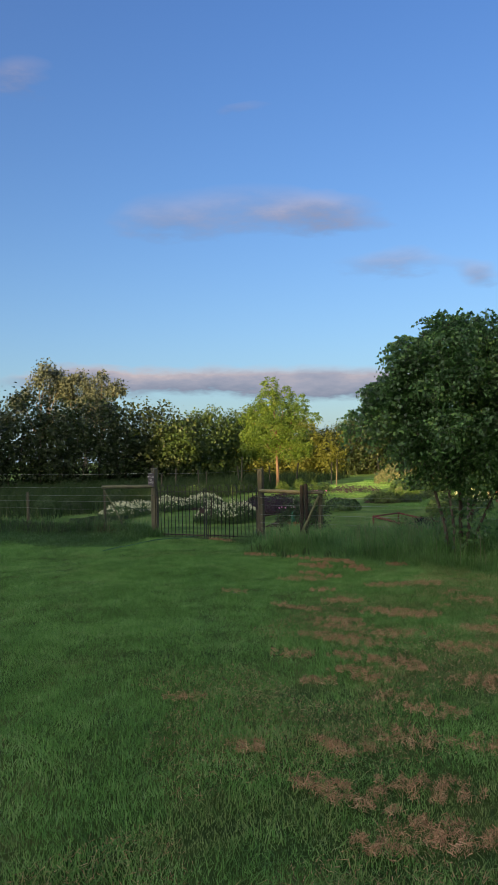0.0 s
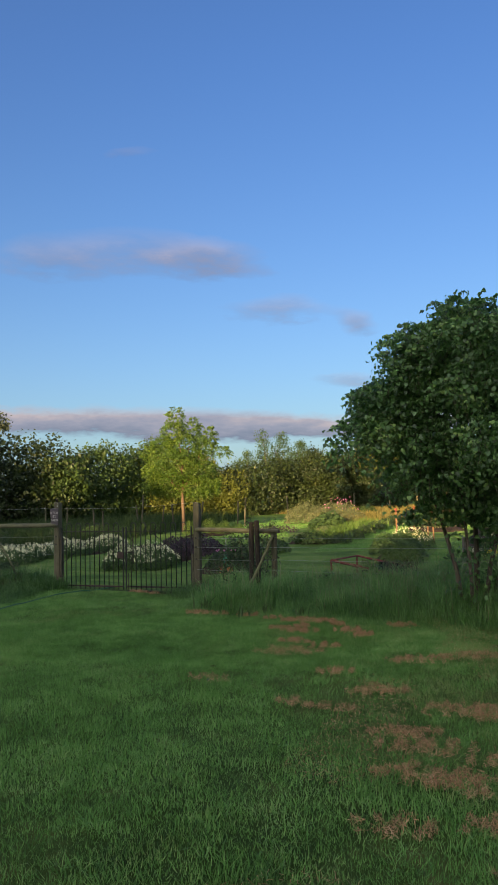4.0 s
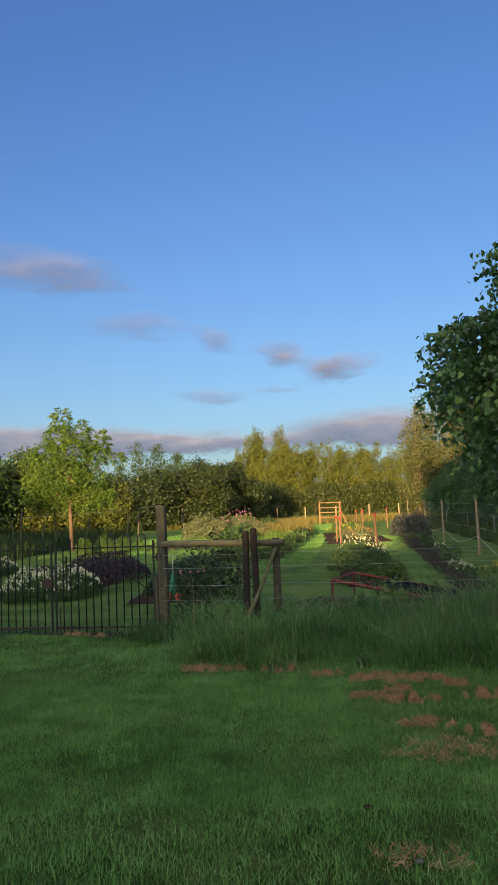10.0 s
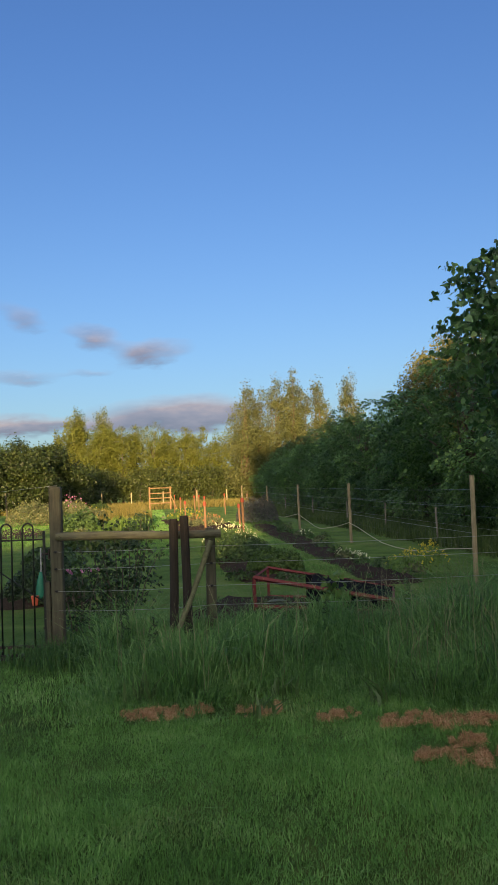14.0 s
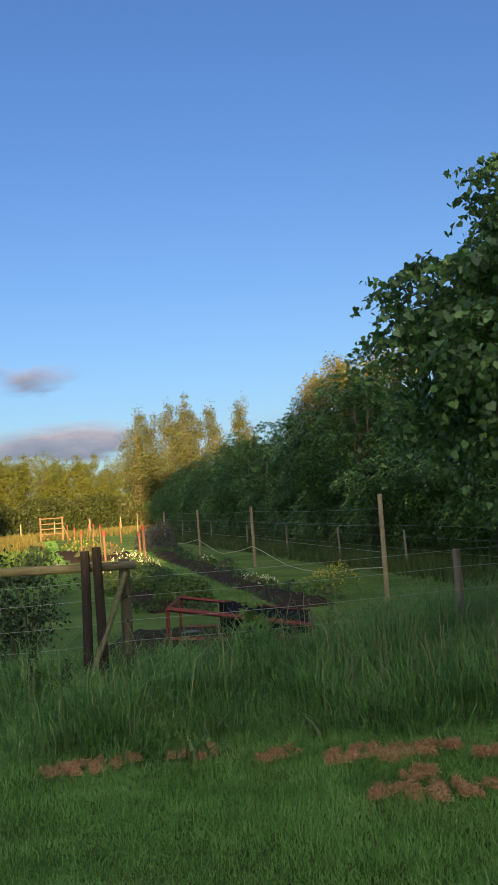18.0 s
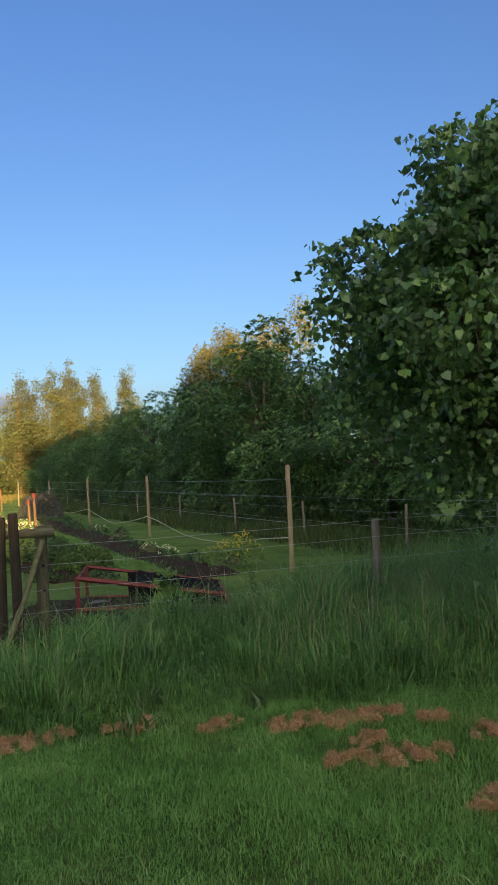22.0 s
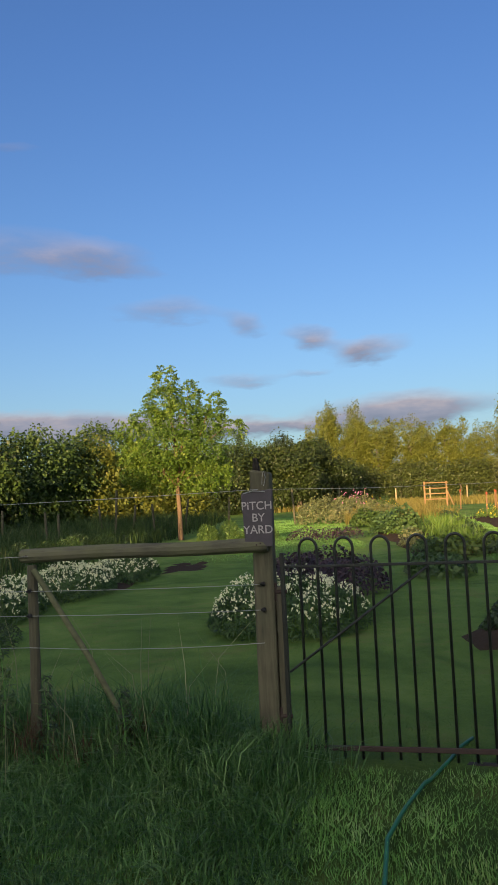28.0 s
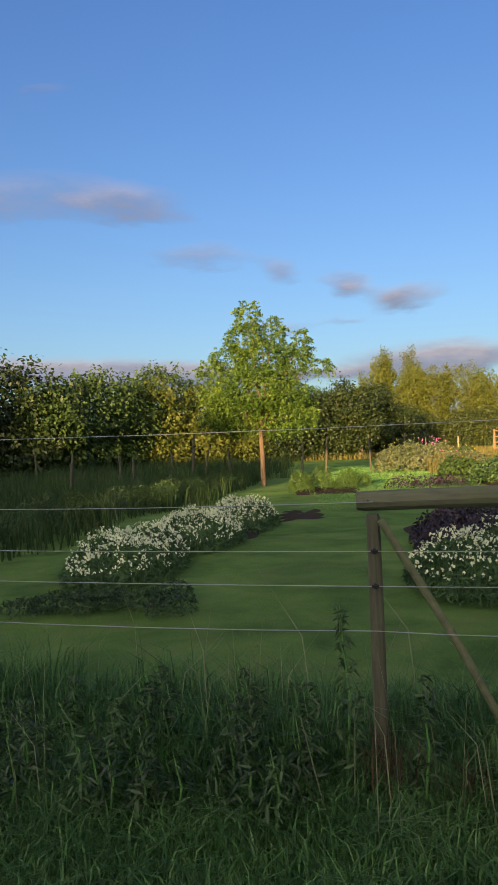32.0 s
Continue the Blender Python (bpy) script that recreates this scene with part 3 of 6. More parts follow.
def blades(name, xy, height, width, mat, lean=0.45, z0=None, segs=1):
    """Blades of grass as one mesh. segs 1: a bent triangle, 2: three triangles."""
    n = len(xy)
    z = rise(xy[:, 0], xy[:, 1]) if z0 is None else z0
    a = rng.uniform(0, 2 * np.pi, n)
    side = np.stack([np.cos(a), np.sin(a), np.zeros(n)], 1) * (np.asarray(width) * np.ones(n))[:, None] * 0.5
    b = rng.uniform(0, 2 * np.pi, n)
    ln = np.abs(rng.normal(0, lean, n))
    h = np.asarray(height) * np.ones(n) * rng.uniform(0.55, 1.25, n)
    way = np.stack([np.cos(b) * ln, np.sin(b) * ln, np.ones(n)], 1)
    root = np.stack([xy[:, 0], xy[:, 1], z - 0.01], 1)
    if segs == 1:
        v = np.stack([root - side, root + side, root + way * h[:, None]], 1)
        f = np.arange(3 * n).reshape(n, 3)
    else:
        m = root + way * np.array([0.4, 0.4, 1]) * (h * 0.55)[:, None]
        tip = root + way * np.array([1.35, 1.35, 0.93]) * h[:, None]
        v = np.stack([root - side, root + side, m + side * 0.8, m - side * 0.8, tip], 1)
        k = np.arange(n)[:, None, None] * 5
        f = (np.array([(0, 1, 2), (0, 2, 3), (3, 2, 4)])[None] + k).reshape(-1, 3)
    return mesh_of(name, v.reshape(-1, 3), f.reshape(-1, 3), MAT[mat])


def tufts(name, xy, height, width, mat, lean=0.5, size=0.07, per=14):
    """Long grass that grows in tufts: the blades of a tuft lean out from its heart and bow over."""
    k = len(xy)
    n = k * per
    off = rng.normal(0, size, (n, 2))
    q = np.repeat(xy, per, 0) + off
    h = np.repeat(np.asarray(height) * np.ones(k) * rng.uniform(0.7, 1.25, k), per) * rng.uniform(0.4, 1.2, n)
    w = np.repeat(np.asarray(width) * np.ones(k), per) * rng.uniform(0.6, 1.3, n)
    drift = np.repeat(rng.normal(0, 0.16, (k, 2)), per, 0)
    ln = off / size * 0.32 * lean + drift + rng.normal(0, 0.42 * lean, (n, 2))
    a = rng.uniform(0, 2 * np.pi, n)
    side = np.stack([np.cos(a), np.sin(a), np.zeros(n)], 1) * w[:, None] * 0.5
    root = np.stack([q[:, 0], q[:, 1], rise(q[:, 0], q[:, 1]) - 0.01], 1)
    bow = rng.uniform(0.55, 1.0, n)
    mid = root + np.stack([ln[:, 0] * 0.35, ln[:, 1] * 0.35, np.full(n, 0.60)], 1) * h[:, None]
    tip = root + np.stack([ln[:, 0] * 1.5, ln[:, 1] * 1.5, bow], 1) * h[:, None]
    v = np.stack([root - side, root + side, mid + side * 0.85, mid - side * 0.85, tip], 1)
    f = (np.array([(0, 1, 2), (0, 2, 3), (3, 2, 4)])[None] + np.arange(n)[:, None, None] * 5).reshape(-1, 3)
    return mesh_of(name, v.reshape(-1, 3), f, MAT[mat])


def scatter(n, x0, x1, y0, y1, keep=None):
    xy = np.stack([rng.uniform(x0, x1, n), rng.uniform(y0, y1, n)], 1)
    return xy if keep is None else xy[keep(xy[:, 0], xy[:, 1])]


def patchy(x, y, s, seed):
    """A smooth pattern between 0 and 1 on the ground."""
    v = np.zeros_like(x)
    r = np.random.default_rng(seed)
    for k in range(7):
        a, q, ph = r.uniform(0, 2 * np.pi), r.uniform(0.6, 1.8) * 2 * np.pi / s, r.uniform(0, 6)
        v = v + np.sin((x * np.cos(a) + y * np.sin(a)) * q + ph)
    return np.clip(0.5 + v / 7, 0, 1)


def fence_y(x):
    """The line of the front fence."""
    return 17.18 - 0.13 * (np.asarray(x) + 4.1)


# ---- ground ----


def build_ground():
    axis = lambda c, near, far, step: np.unique(np.concatenate([np.arange(c - near, c + near, step), c + np.sign(np.linspace(-1, 1, 60)) * (near + (far - near) * np.abs(np.linspace(-1, 1, 60)) ** 3)]))  # noqa: E731
    xs, ys = axis(-4, 30, 1500, 0.5), axis(25, 45, 2500, 0.5)
    gx, gy = np.meshgrid(xs, ys)
    v = np.stack([gx.ravel(), gy.ravel(), rise(gx, gy).ravel()], 1)
    w, h = len(xs), len(ys)
    i = (np.arange(h - 1)[:, None] * w + np.arange(w - 1)[None]).ravel()
    f = np.stack([i, i + 1, i + w + 1, i + w], 1)
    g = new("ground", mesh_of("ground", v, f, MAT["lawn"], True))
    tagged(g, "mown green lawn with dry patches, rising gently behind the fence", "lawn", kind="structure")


build_ground()


def soil_bed(outline, label, high=0.06, step=0.16):
    """A dug bed: a low uneven mound inside a rounded outline (cx, cy, half width, half length, turn)."""
    cx, cy, hw, hl, turn = outline
    nu, nv = max(4, int(2 * hw / step)), max(4, int(2 * hl / step))
    u, v = np.meshgrid(np.linspace(-1, 1, nu), np.linspace(-1, 1, nv))
    edge = np.clip(np.minimum((1 - np.abs(u)) * hw, (1 - np.abs(v)) * hl) / 0.22, 0, 1) ** 0.6
    wob = 1 + 0.06 * np.sin(v * hl * 2.3 + cx)
    x0, y0 = u * hw * wob, v * hl
    c, s = math.cos(radians(turn)), math.sin(radians(turn))
    x, y = cx + c * x0 - s * y0, cy + s * x0 + c * y0
    z = rise(x, y) - 0.02 + edge * (high + rng.uniform(0, 0.075, x.shape))
    i = (np.arange(nv - 1)[:, None] * nu + np.arange(nu - 1)[None]).ravel()
    f = np.stack([i, i + 1, i + nu + 1, i + nu], 1)
    ob = new("soil_bed", mesh_of("soil_bed", np.stack([x.ravel(), y.ravel(), z.ravel()], 1), f, MAT["soil"], True))
    return tagged(ob, label, "flower bed", "dug beds in the garden", "structure")


soil_bed((-12.0, 28.4, 0.3, 2.0, 6), "dark dug soil under the long bed of white flowers")
soil_bed((-8.6, 25.6, 0.75, 1.9, 0), "dark soil under white flowers and purple foliage")
soil_bed((-6.1, 21.15, 0.78, 0.45, 0), "brown soil round a dark tented shrub")
soil_bed((-5.7, 35.5, 0.85, 5.5, 2), "dark soil of a planted bed beside the grass path")
soil_bed((-2.85, 19.25, 1.20, 0.85, -20), "dark soil round the red garden frame")
soil_bed((-2.45, 25.0, 0.6, 2.8, 0), "brown soil under the leafy shrubs")
soil_bed((-0.25, 29.5, 0.42, 8.8, -4), "long narrow bed of brown soil along the netting poles")
soil_bed((-11.15, 29.8, 0.5, 1.1, 6), "brown dug soil at the end of the white flowers", 0.0)
soil_bed((-10.9, 36.4, 0.9, 1.3, 0), "brown soil under feathery green plants", 0.01)
soil_bed((-1.6, 41.5, 1.2, 4.5, 0), "soil under the far flowers and stakes")

# ---- large trees ----


def lime_tree():
    lobes = [(0.15, 0, 2.85, 1.15, 1.10, 1.15), (0.10, 0, 3.95, 0.75, 0.75, 0.70), (-0.90, -0.35, 3.05, 0.60, 0.60, 0.58), (-0.50, -0.5, 3.65, 0.50, 0.5, 0.46), (0.85, 0, 3.65, 0.75, 0.8, 0.8), (1.2, 0, 2.6, 0.85, 0.9, 0.9), (0.5, -0.2, 1.6, 0.55, 0.6, 0.28), (1.3, 0.2, 1.7, 0.6, 0.7, 0.45), (1.8, 0, 2.9, 0.7, 0.8, 0.9)]
    r = random.Random(5)
    for z, reach, n, size in ((1.65, 0.6, 5, 0.34), (2.2, 1.15, 10, 0.40), (2.75, 1.48, 12, 0.42), (3.3, 1.30, 10, 0.40), (3.85, 0.95, 8, 0.36), (4.3, 0.5, 5, 0.32)):
        for k in range(n):
            a = 2 * math.pi * (k + r.uniform(-0.35, 0.35)) / n
            d, q = reach * r.uniform(0.62, 1.2), size * r.uniform(0.65, 1.25)
            lobes.append((0.09 + 0.20 * max(0, z - 3.1) + d * math.cos(a), 0.92 * d * math.sin(a) - 0.20 * (z - 2.2), z + r.uniform(-0.22, 0.22), q, q, q * 0.62))
    stems = [(-0.10, 0.0, -0.85, -0.1, 3.0, 0.032), (0.05, 0.05, 0.1, 0.1, 3.8, 0.038), (0.12, -0.05, 0.9, -0.1, 3.1, 0.032), (0.0, -0.1, -0.2, -0.7, 2.8, 0.026), (0.18, 0.08, 1.3, 0.3, 2.5, 0.026)]
    t = tree("lime_tree", "small many-stemmed lime tree with dark heart-shaped leaves, in long grass", (-1.0, 14.58, 0), lobes, ("lime", "bark"), 0.06, 8600, 9, 0.062, 0.30, "heart", stems=stems, droop=1.15, shell=0.55, clear=1.38, twig=0.0030)
    t.scale = (0.90, 0.88, 0.885)
    heart = [(x, y, z, 0.75 * a, 0.75 * b, 0.75 * c) for x, y, z, a, b, c in lobes[:9]]
    p, out = crown_points(heart, 900, 9, 0.22, 0.3)
    tagged(part("inner_foliage", leaves("inner_foliage", p, out, rng.uniform(0.07, 0.11, len(p)), "lime", "heart", 0.8), "lime", t), kind="stuff")
    # a few low shoots at the foot
    xy = rng.normal(0, 0.26, (420, 2)) + (0.15, 0)
    p = np.stack([xy[:, 0], xy[:, 1], rng.uniform(0.3, 1.3, 420)], 1)
    shoots = part("undergrowth", leaves("undergrowth", p, unit(p * (1, 1, 0.1)), rng.uniform(0.05, 0.085, 420), "lime", "heart", 0.9), "lime", t)
    tagged(shoots, kind="stuff")


lime_tree()


def lime_row():
    """The row of limes beyond the netting, clothed to the ground."""
    kinds = []
    for k in range(4):
        r = random.Random(300 + k)
        lobes = [(0, 0, 2.0, 0.75, 0.75, 1.5), (r.uniform(-0.2, 0.2), r.uniform(-0.2, 0.2), 4.55, 0.55, 0.55, 0.6)]
        for z, reach, n, size in ((0.5, 0.80, 4, 0.50), (1.15, 1.30, 5, 0.66), (1.80, 1.70, 5, 0.72), (2.50, 1.52, 5, 0.70), (3.2, 1.15, 4, 0.64), (3.8, 0.80, 4, 0.52), (4.3, 0.40, 2, 0.42)):
            for i in range(n):
                a = 2 * math.pi * (i + r.uniform(-0.3, 0.3)) / n
                d = reach * r.uniform(0.62, 1.28)
                s = size * r.uniform(0.72, 1.25)
                lobes.append((d * math.cos(a), 1.15 * d * math.sin(a), z + r.uniform(-0.22, 0.22), s, s, s * 0.50))
        kinds.append((lobes, k))
    made = {}
    spots = [(4.8, 21.0, 0.92, 0), (4.9, 24.4, 0.90, 1), (5.2, 27.6, 0.92, 3), (5.3, 30.9, 1.24, 2), (5.4, 34.8, 0.90, 0), (5.5, 38.2, 0.96, 1), (5.8, 41.8, 1.02, 2), (6.0, 45.4, 1.0, 3), (6.3, 49.2, 0.96, 0), (6.6, 53.2, 0.93, 1), (6.8, 57.4, 0.90, 2), (6.8, 61.5, 0.86, 3), (7.4, 65.6, 0.84, 0), (7.7, 69.6, 0.80, 1), (4.5, 17.6, 0.95, 3)]
    for x, y, s, k in spots:
        if k not in made:
            made[k] = tree("lime_tree", "dense dark green lime tree clothed to the ground, in a row", (x, y, rz(x, y)), kinds[k][0], ("lime_row", "bark"), 0.10, 2900, 11, 0.098, 0.27, "oval", fork=0.25, group="row of lime trees", droop=1.0, loose=0.20, lift=0.75, shell=0.88, clear=0.12, twig=-1)
            made[k].scale = (s * 0.94, s * 0.94, s * 0.94)
        else:
            c = copy_thing(made[k], pose(x, y, rz(x, y), 0, 0, random.choice((0, 170, 35, -30))))
            c.scale = (s * 0.94, s * 0.94, s * 0.94)


lime_row()


def maple():
    lobes = [(-0.30, 0, 5.35, 0.42, 0.42, 0.55), (-0.45, 0, 4.65, 0.60, 0.60, 0.60), (0.45, 0.2, 4.75, 0.42, 0.42, 0.62), (0.1, 0.1, 3.95, 0.95, 0.85, 0.75), (-1.0, 0, 4.05, 0.55, 0.6, 0.5), (-1.55, 0, 3.75, 0.45, 0.5, 0.32), (1.35, 0, 4.35, 0.36, 0.4, 0.52), (1.1, 0, 3.85, 0.5, 0.5, 0.42), (1.95, 0.1, 3.72, 0.36, 0.36, 0.20), (-0.2, -0.5, 3.1, 1.15, 1.0, 0.75), (0.95, 0, 2.85, 0.75, 0.8, 0.5), (-1.3, 0.1, 2.95, 0.65, 0.8, 0.5), (-0.7, 0.4, 2.3, 1.2, 1.0, 0.7), (0.7, 0.3, 2.2, 1.1, 0.9, 0.6), (-1.45, 0, 2.2, 0.5, 0.6, 0.35), (1.35, 0, 2.1, 0.45, 0.5, 0.3)]
    tree("maple_tree", "young maple with a sunlit yellow-green crown and bare orange-brown trunk", (-13.05, 39.4, rz(-13, 39.4)), lobes, ("maple", "maple_bark"), 0.085, 6200, 8, 0.078, 0.22, "lobed", fork=0.34, shell=0.3, droop=0.7, twig=-1)


maple()


def ridge(points, high, wide, step, jitter, base=0.0):
    """Lobes of a hedge that follows a line of (x, y), each lobe about the height given."""
    out = []
    for (x0, y0), (x1, y1) in zip(points, points[1:]):
        n = max(1, int(math.hypot(x1 - x0, y1 - y0) / step))
        for i in range(n):
            f = (i + random.random() * 0.6) / n
            x, y = x0 + f * (x1 - x0), y0 + f * (y1 - y0)
            h = high * random.uniform(1 - jitter, 1 + jitter)
            out.append((x, y, rz(x, y) + base + h * 0.62, wide * random.uniform(0.95, 1.35), wide * random.uniform(0.95, 1.35), h * 0.42))
            out.append((x + random.uniform(-0.8, 0.8), y + random.uniform(-0.8, 0.8), rz(x, y) + h * 0.25, wide * 1.1, wide * 1.1, h * 0.30))
    return out


def hedge(label, points, high, wide, mat, clumps, per, size, spread, step=2.2, jitter=0.2, leaf="oval", name="hedge", category="hedge", shell=0.55):
    lobes = ridge(points, high, wide, step, jitter)
    cx, cy = points[0]
    t = thing(name, label, category, (cx, cy, rz(cx, cy)))
    rel = [(l[0] - cx, l[1] - cy, l[2] - rz(cx, cy), *l[3:]) for l in lobes]
    p, out = crown_points(rel, clumps, per, spread, shell)
    p[:, 2] = np.maximum(p[:, 2], 0.05)
    part("foliage", leaves("foliage", p, out, rng.uniform(0.7, 1.3, len(p)) * size, mat, leaf), mat, t)
    for l in rel[::2]:
        st = Shape().tube([(l[0], l[1], -0.2), (l[0] + random.uniform(-0.3, 0.3), l[1], l[2] * 0.5), (l[0] + random.uniform(-0.5, 0.5), l[1], l[2])], [0.10, 0.07, 0.02], 5)
        part("stem", st, "bark", t)
    return t


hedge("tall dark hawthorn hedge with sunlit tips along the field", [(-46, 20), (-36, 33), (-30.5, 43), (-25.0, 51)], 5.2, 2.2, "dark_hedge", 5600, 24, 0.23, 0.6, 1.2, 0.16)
hedge("overgrown hawthorn hedge, dark below and golden at the top", [(-25.0, 49), (-22.8, 54.5), (-21, 60)], 4.6, 1.9, "hedge", 2600, 22, 0.20, 0.42, 1.2, 0.24)
hedge("low golden-green field maples behind the young maple", [(-21.5, 57), (-18, 61), (-16, 62.5)], 4.1, 1.7, "golden", 1500, 22, 0.19, 0.38, 1.3, 0.2)
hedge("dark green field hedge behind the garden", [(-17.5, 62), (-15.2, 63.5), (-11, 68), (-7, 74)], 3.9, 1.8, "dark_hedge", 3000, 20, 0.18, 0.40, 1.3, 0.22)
hedge("long clipped hedge across the garden end, warm in low sun", [(-9, 78.5), (0, 79.5), (10, 79.5), (16, 77)], 3.1, 1.2, "far_hedge", 3600, 16, 0.17, 0.30, 1.5, 0.07)


def dense_lobes(k):
    r = random.Random(80 + k)
    if k > 1:
        return [(r.uniform(-0.6, 0.6), r.uniform(-1.6, 1.6), h, 1.5, 2.3, 1.9) for h in (1.6, 2.4, 3.8, 5.2, 6.6, 8.0, 8.8, 9.0, 9.0)]
    return [(r.uniform(-1.6, 1.6), r.uniform(-1.6, 1.6), h, 2.3, 2.3, 1.9) for h in (1.6, 2.4, 3.8, 5.2, 6.6, 8.0, 8.8, 9.0, 9.0)]


def row_of(spots, name, label, lobes_of, mats, r0, clumps, per, size, spread, leaf, group, **more):
    first = {}
    for x, y, s, k in spots:
        if k not in first:
            first[k] = tree(name, label, (x, y, rz(x, y)), lobes_of(k), mats, r0, clumps, per, size, spread, leaf, group=group, **more)
            first[k].scale = (s, s, s)
        else:
            c = copy_thing(first[k], pose(x, y, rz(x, y), 0, 0, 0 if lobes_of is dense_lobes else random.uniform(0, 360)))
            c.scale = (s, s, s)


def willow_lobes(k):
    r = random.Random(20 + k)
    return [(r.uniform(-1.2, 1.2), r.uniform(-1, 1), h, r.uniform(0.9, 1.3) * (1.95 - h / 6.5), r.uniform(0.9, 1.3) * (1.95 - h / 6.5), r.uniform(1.0, 1.6)) for h in (1.6, 2.6, 3.4, 4.2, 5.0, 5.6, 6.2)] + [(r.uniform(-0.5, 0.5), 0, 7.1, 0.4, 0.4, 0.9)]


row_of([(x, 86.5 + 1.5 * math.sin(2.3 * x), s, k) for x, s, k in ((-11.6, 0.72, 2), (-9.4, 0.82, 1), (-7.6, 1.12, 3), (-6.1, 0.92, 2), (-4.9, 1.03, 0), (-3.6, 0.92, 3), (-2.2, 0.95, 1), (-0.6, 0.95, 2), (0.8, 0.97, 0), (2.4, 0.9, 3), (4.2, 0.9, 1), (5.8, 0.87, 2), (7.4, 0.88, 0), (9.4, 0.9, 2))], "willow_tree", "narrow upright willow, olive-gold in evening sun", willow_lobes, ("golden", "bark"), 0.12, 700, 19, 0.165, 0.32, "oval", "willows behind the garden hedge", fork=0.2, shell=0.4)


def poplar_lobes(k):
    r = random.Random(40 + k)
    return [(r.uniform(-0.5, 0.5), r.uniform(-0.5, 0.5), h, w, w, 0.9) for h, w in ((1.2, 1.2), (2.2, 1.4), (3.4, 1.45), (4.6, 1.35), (5.6, 1.2), (6.5, 1.0), (7.3, 0.78), (8.0, 0.55), (8.7, 0.34), (9.3, 0.2))]


row_of([(6.5, 76, 1.02, 0), (8.0, 77.5, 0.96, 2), (9.3, 76.5, 1.06, 1), (12.0, 78, 1.02, 1), (10.8, 76, 1.10, 2), (13.5, 77, 1.06, 0), (16, 76, 1.08, 1)], "poplar_tree", "tall narrow poplar with sparse golden-green foliage", poplar_lobes, ("poplar", "maple_bark"), 0.12, 850, 19, 0.15, 0.34, "oval", "poplars at the end of the lime row", fork=0.12, shell=0.25)


row_of([(-7.7, 87.5, 0.93, 3), (-5.3, 88.5, 0.95, 4), (-9.8, 90, 0.74, 3)], "poplar_tree", "pointed olive-gold tree rising over the willows", poplar_lobes, ("golden", "bark"), 0.12, 900, 18, 0.16, 0.34, "oval", "pointed trees among the willows", fork=0.12, shell=0.35)


def bush_lobes(k):
    r = random.Random(70 + k)
    return [(r.uniform(-1.3, 1.3), r.uniform(-1.2, 1.2), h, r.uniform(0.9, 1.3), r.uniform(0.9, 1.3), r.uniform(0.7, 1.0)) for h in (0.8, 1.3, 1.9, 2.5, 3.1, 3.7, 4.2)]


def big_lobes(k):
    r = random.Random(60 + k)
    return [(q * r.uniform(-2.3, 2.3), q * r.uniform(-2, 2), h, q * r.uniform(1.0, 1.5), q * r.uniform(1.0, 1.5), r.uniform(1.0, 1.7)) for h, q in ((2.4, 1.1), (3.2, 1.2), (4.0, 1.3), (4.6, 1.3), (5.2, 1.25), (5.8, 1.2), (6.4, 1.1), (7.0, 1.0), (7.6, 0.95), (8.2, 0.8), (8.9, 0.7), (9.6, 0.55))]


row_of([(13.5, 52, 0.84, 0), (15.6, 54, 0.95, 1), (17.6, 51, 1.0, 0), (22, 46, 1.02, 1)], "willow_tree", "tall willow lit gold by the low sun behind the limes", big_lobes, ("tan_willow", "bark"), 0.22, 1100, 24, 0.16, 0.42, "oval", "tall willows beyond the limes", fork=0.3, shell=0.45)
row_of([(-24.0, 98, 0.66, 2), (-20.5, 95, 0.84, 3), (-17.0, 95, 0.74, 2), (-14.0, 96, 0.62, 3)], "oak_tree", "rounded green tree beyond the field hedge", big_lobes, ("hedge", "bark"), 0.25, 500, 20, 0.22, 0.5, "lobed", "trees beyond the field", fork=0.3)
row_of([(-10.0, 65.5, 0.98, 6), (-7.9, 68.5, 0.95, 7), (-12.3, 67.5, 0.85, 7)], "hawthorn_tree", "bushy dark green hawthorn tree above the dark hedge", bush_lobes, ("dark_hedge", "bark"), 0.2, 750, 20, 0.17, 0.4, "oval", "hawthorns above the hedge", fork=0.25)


def ash_lobes(k):
    r = random.Random(90 + k)
    return [(r.uniform(-2.4, 2.4), r.uniform(-2, 2), h, r.uniform(0.6, 1.0), r.uniform(0.6, 1.0), r.uniform(0.5, 0.9)) for h in (3.0, 4.0, 5.0, 6.0, 6.5, 6.9, 7.3, 7.6, 7.9, 8.2, 8.5, 8.8, 9.1, 9.4)] + [(r.uniform(-0.6, 0.6), 0, 9.9, 0.6, 0.6, 0.6)]


row_of([(-50, 70, 1.12, 4), (-46, 72, 1.02, 4), (-43, 70, 0.98, 5)], "ash_tree", "tall thin-leaved ash standing above the hedge", ash_lobes, ("ash", "bark"), 0.22, 420, 17, 0.26, 0.5, "oval", "ash trees above the hedge", fork=0.3, shell=0.3)
# unseen trees added behind the walker to throw long evening shade over the lawn
_c, _s = math.cos(radians(SUN_AZ)), math.sin(radians(SUN_AZ))


def back_spot(u, v):
    return (u * _c + v * _s, -u * _s + v * _c)


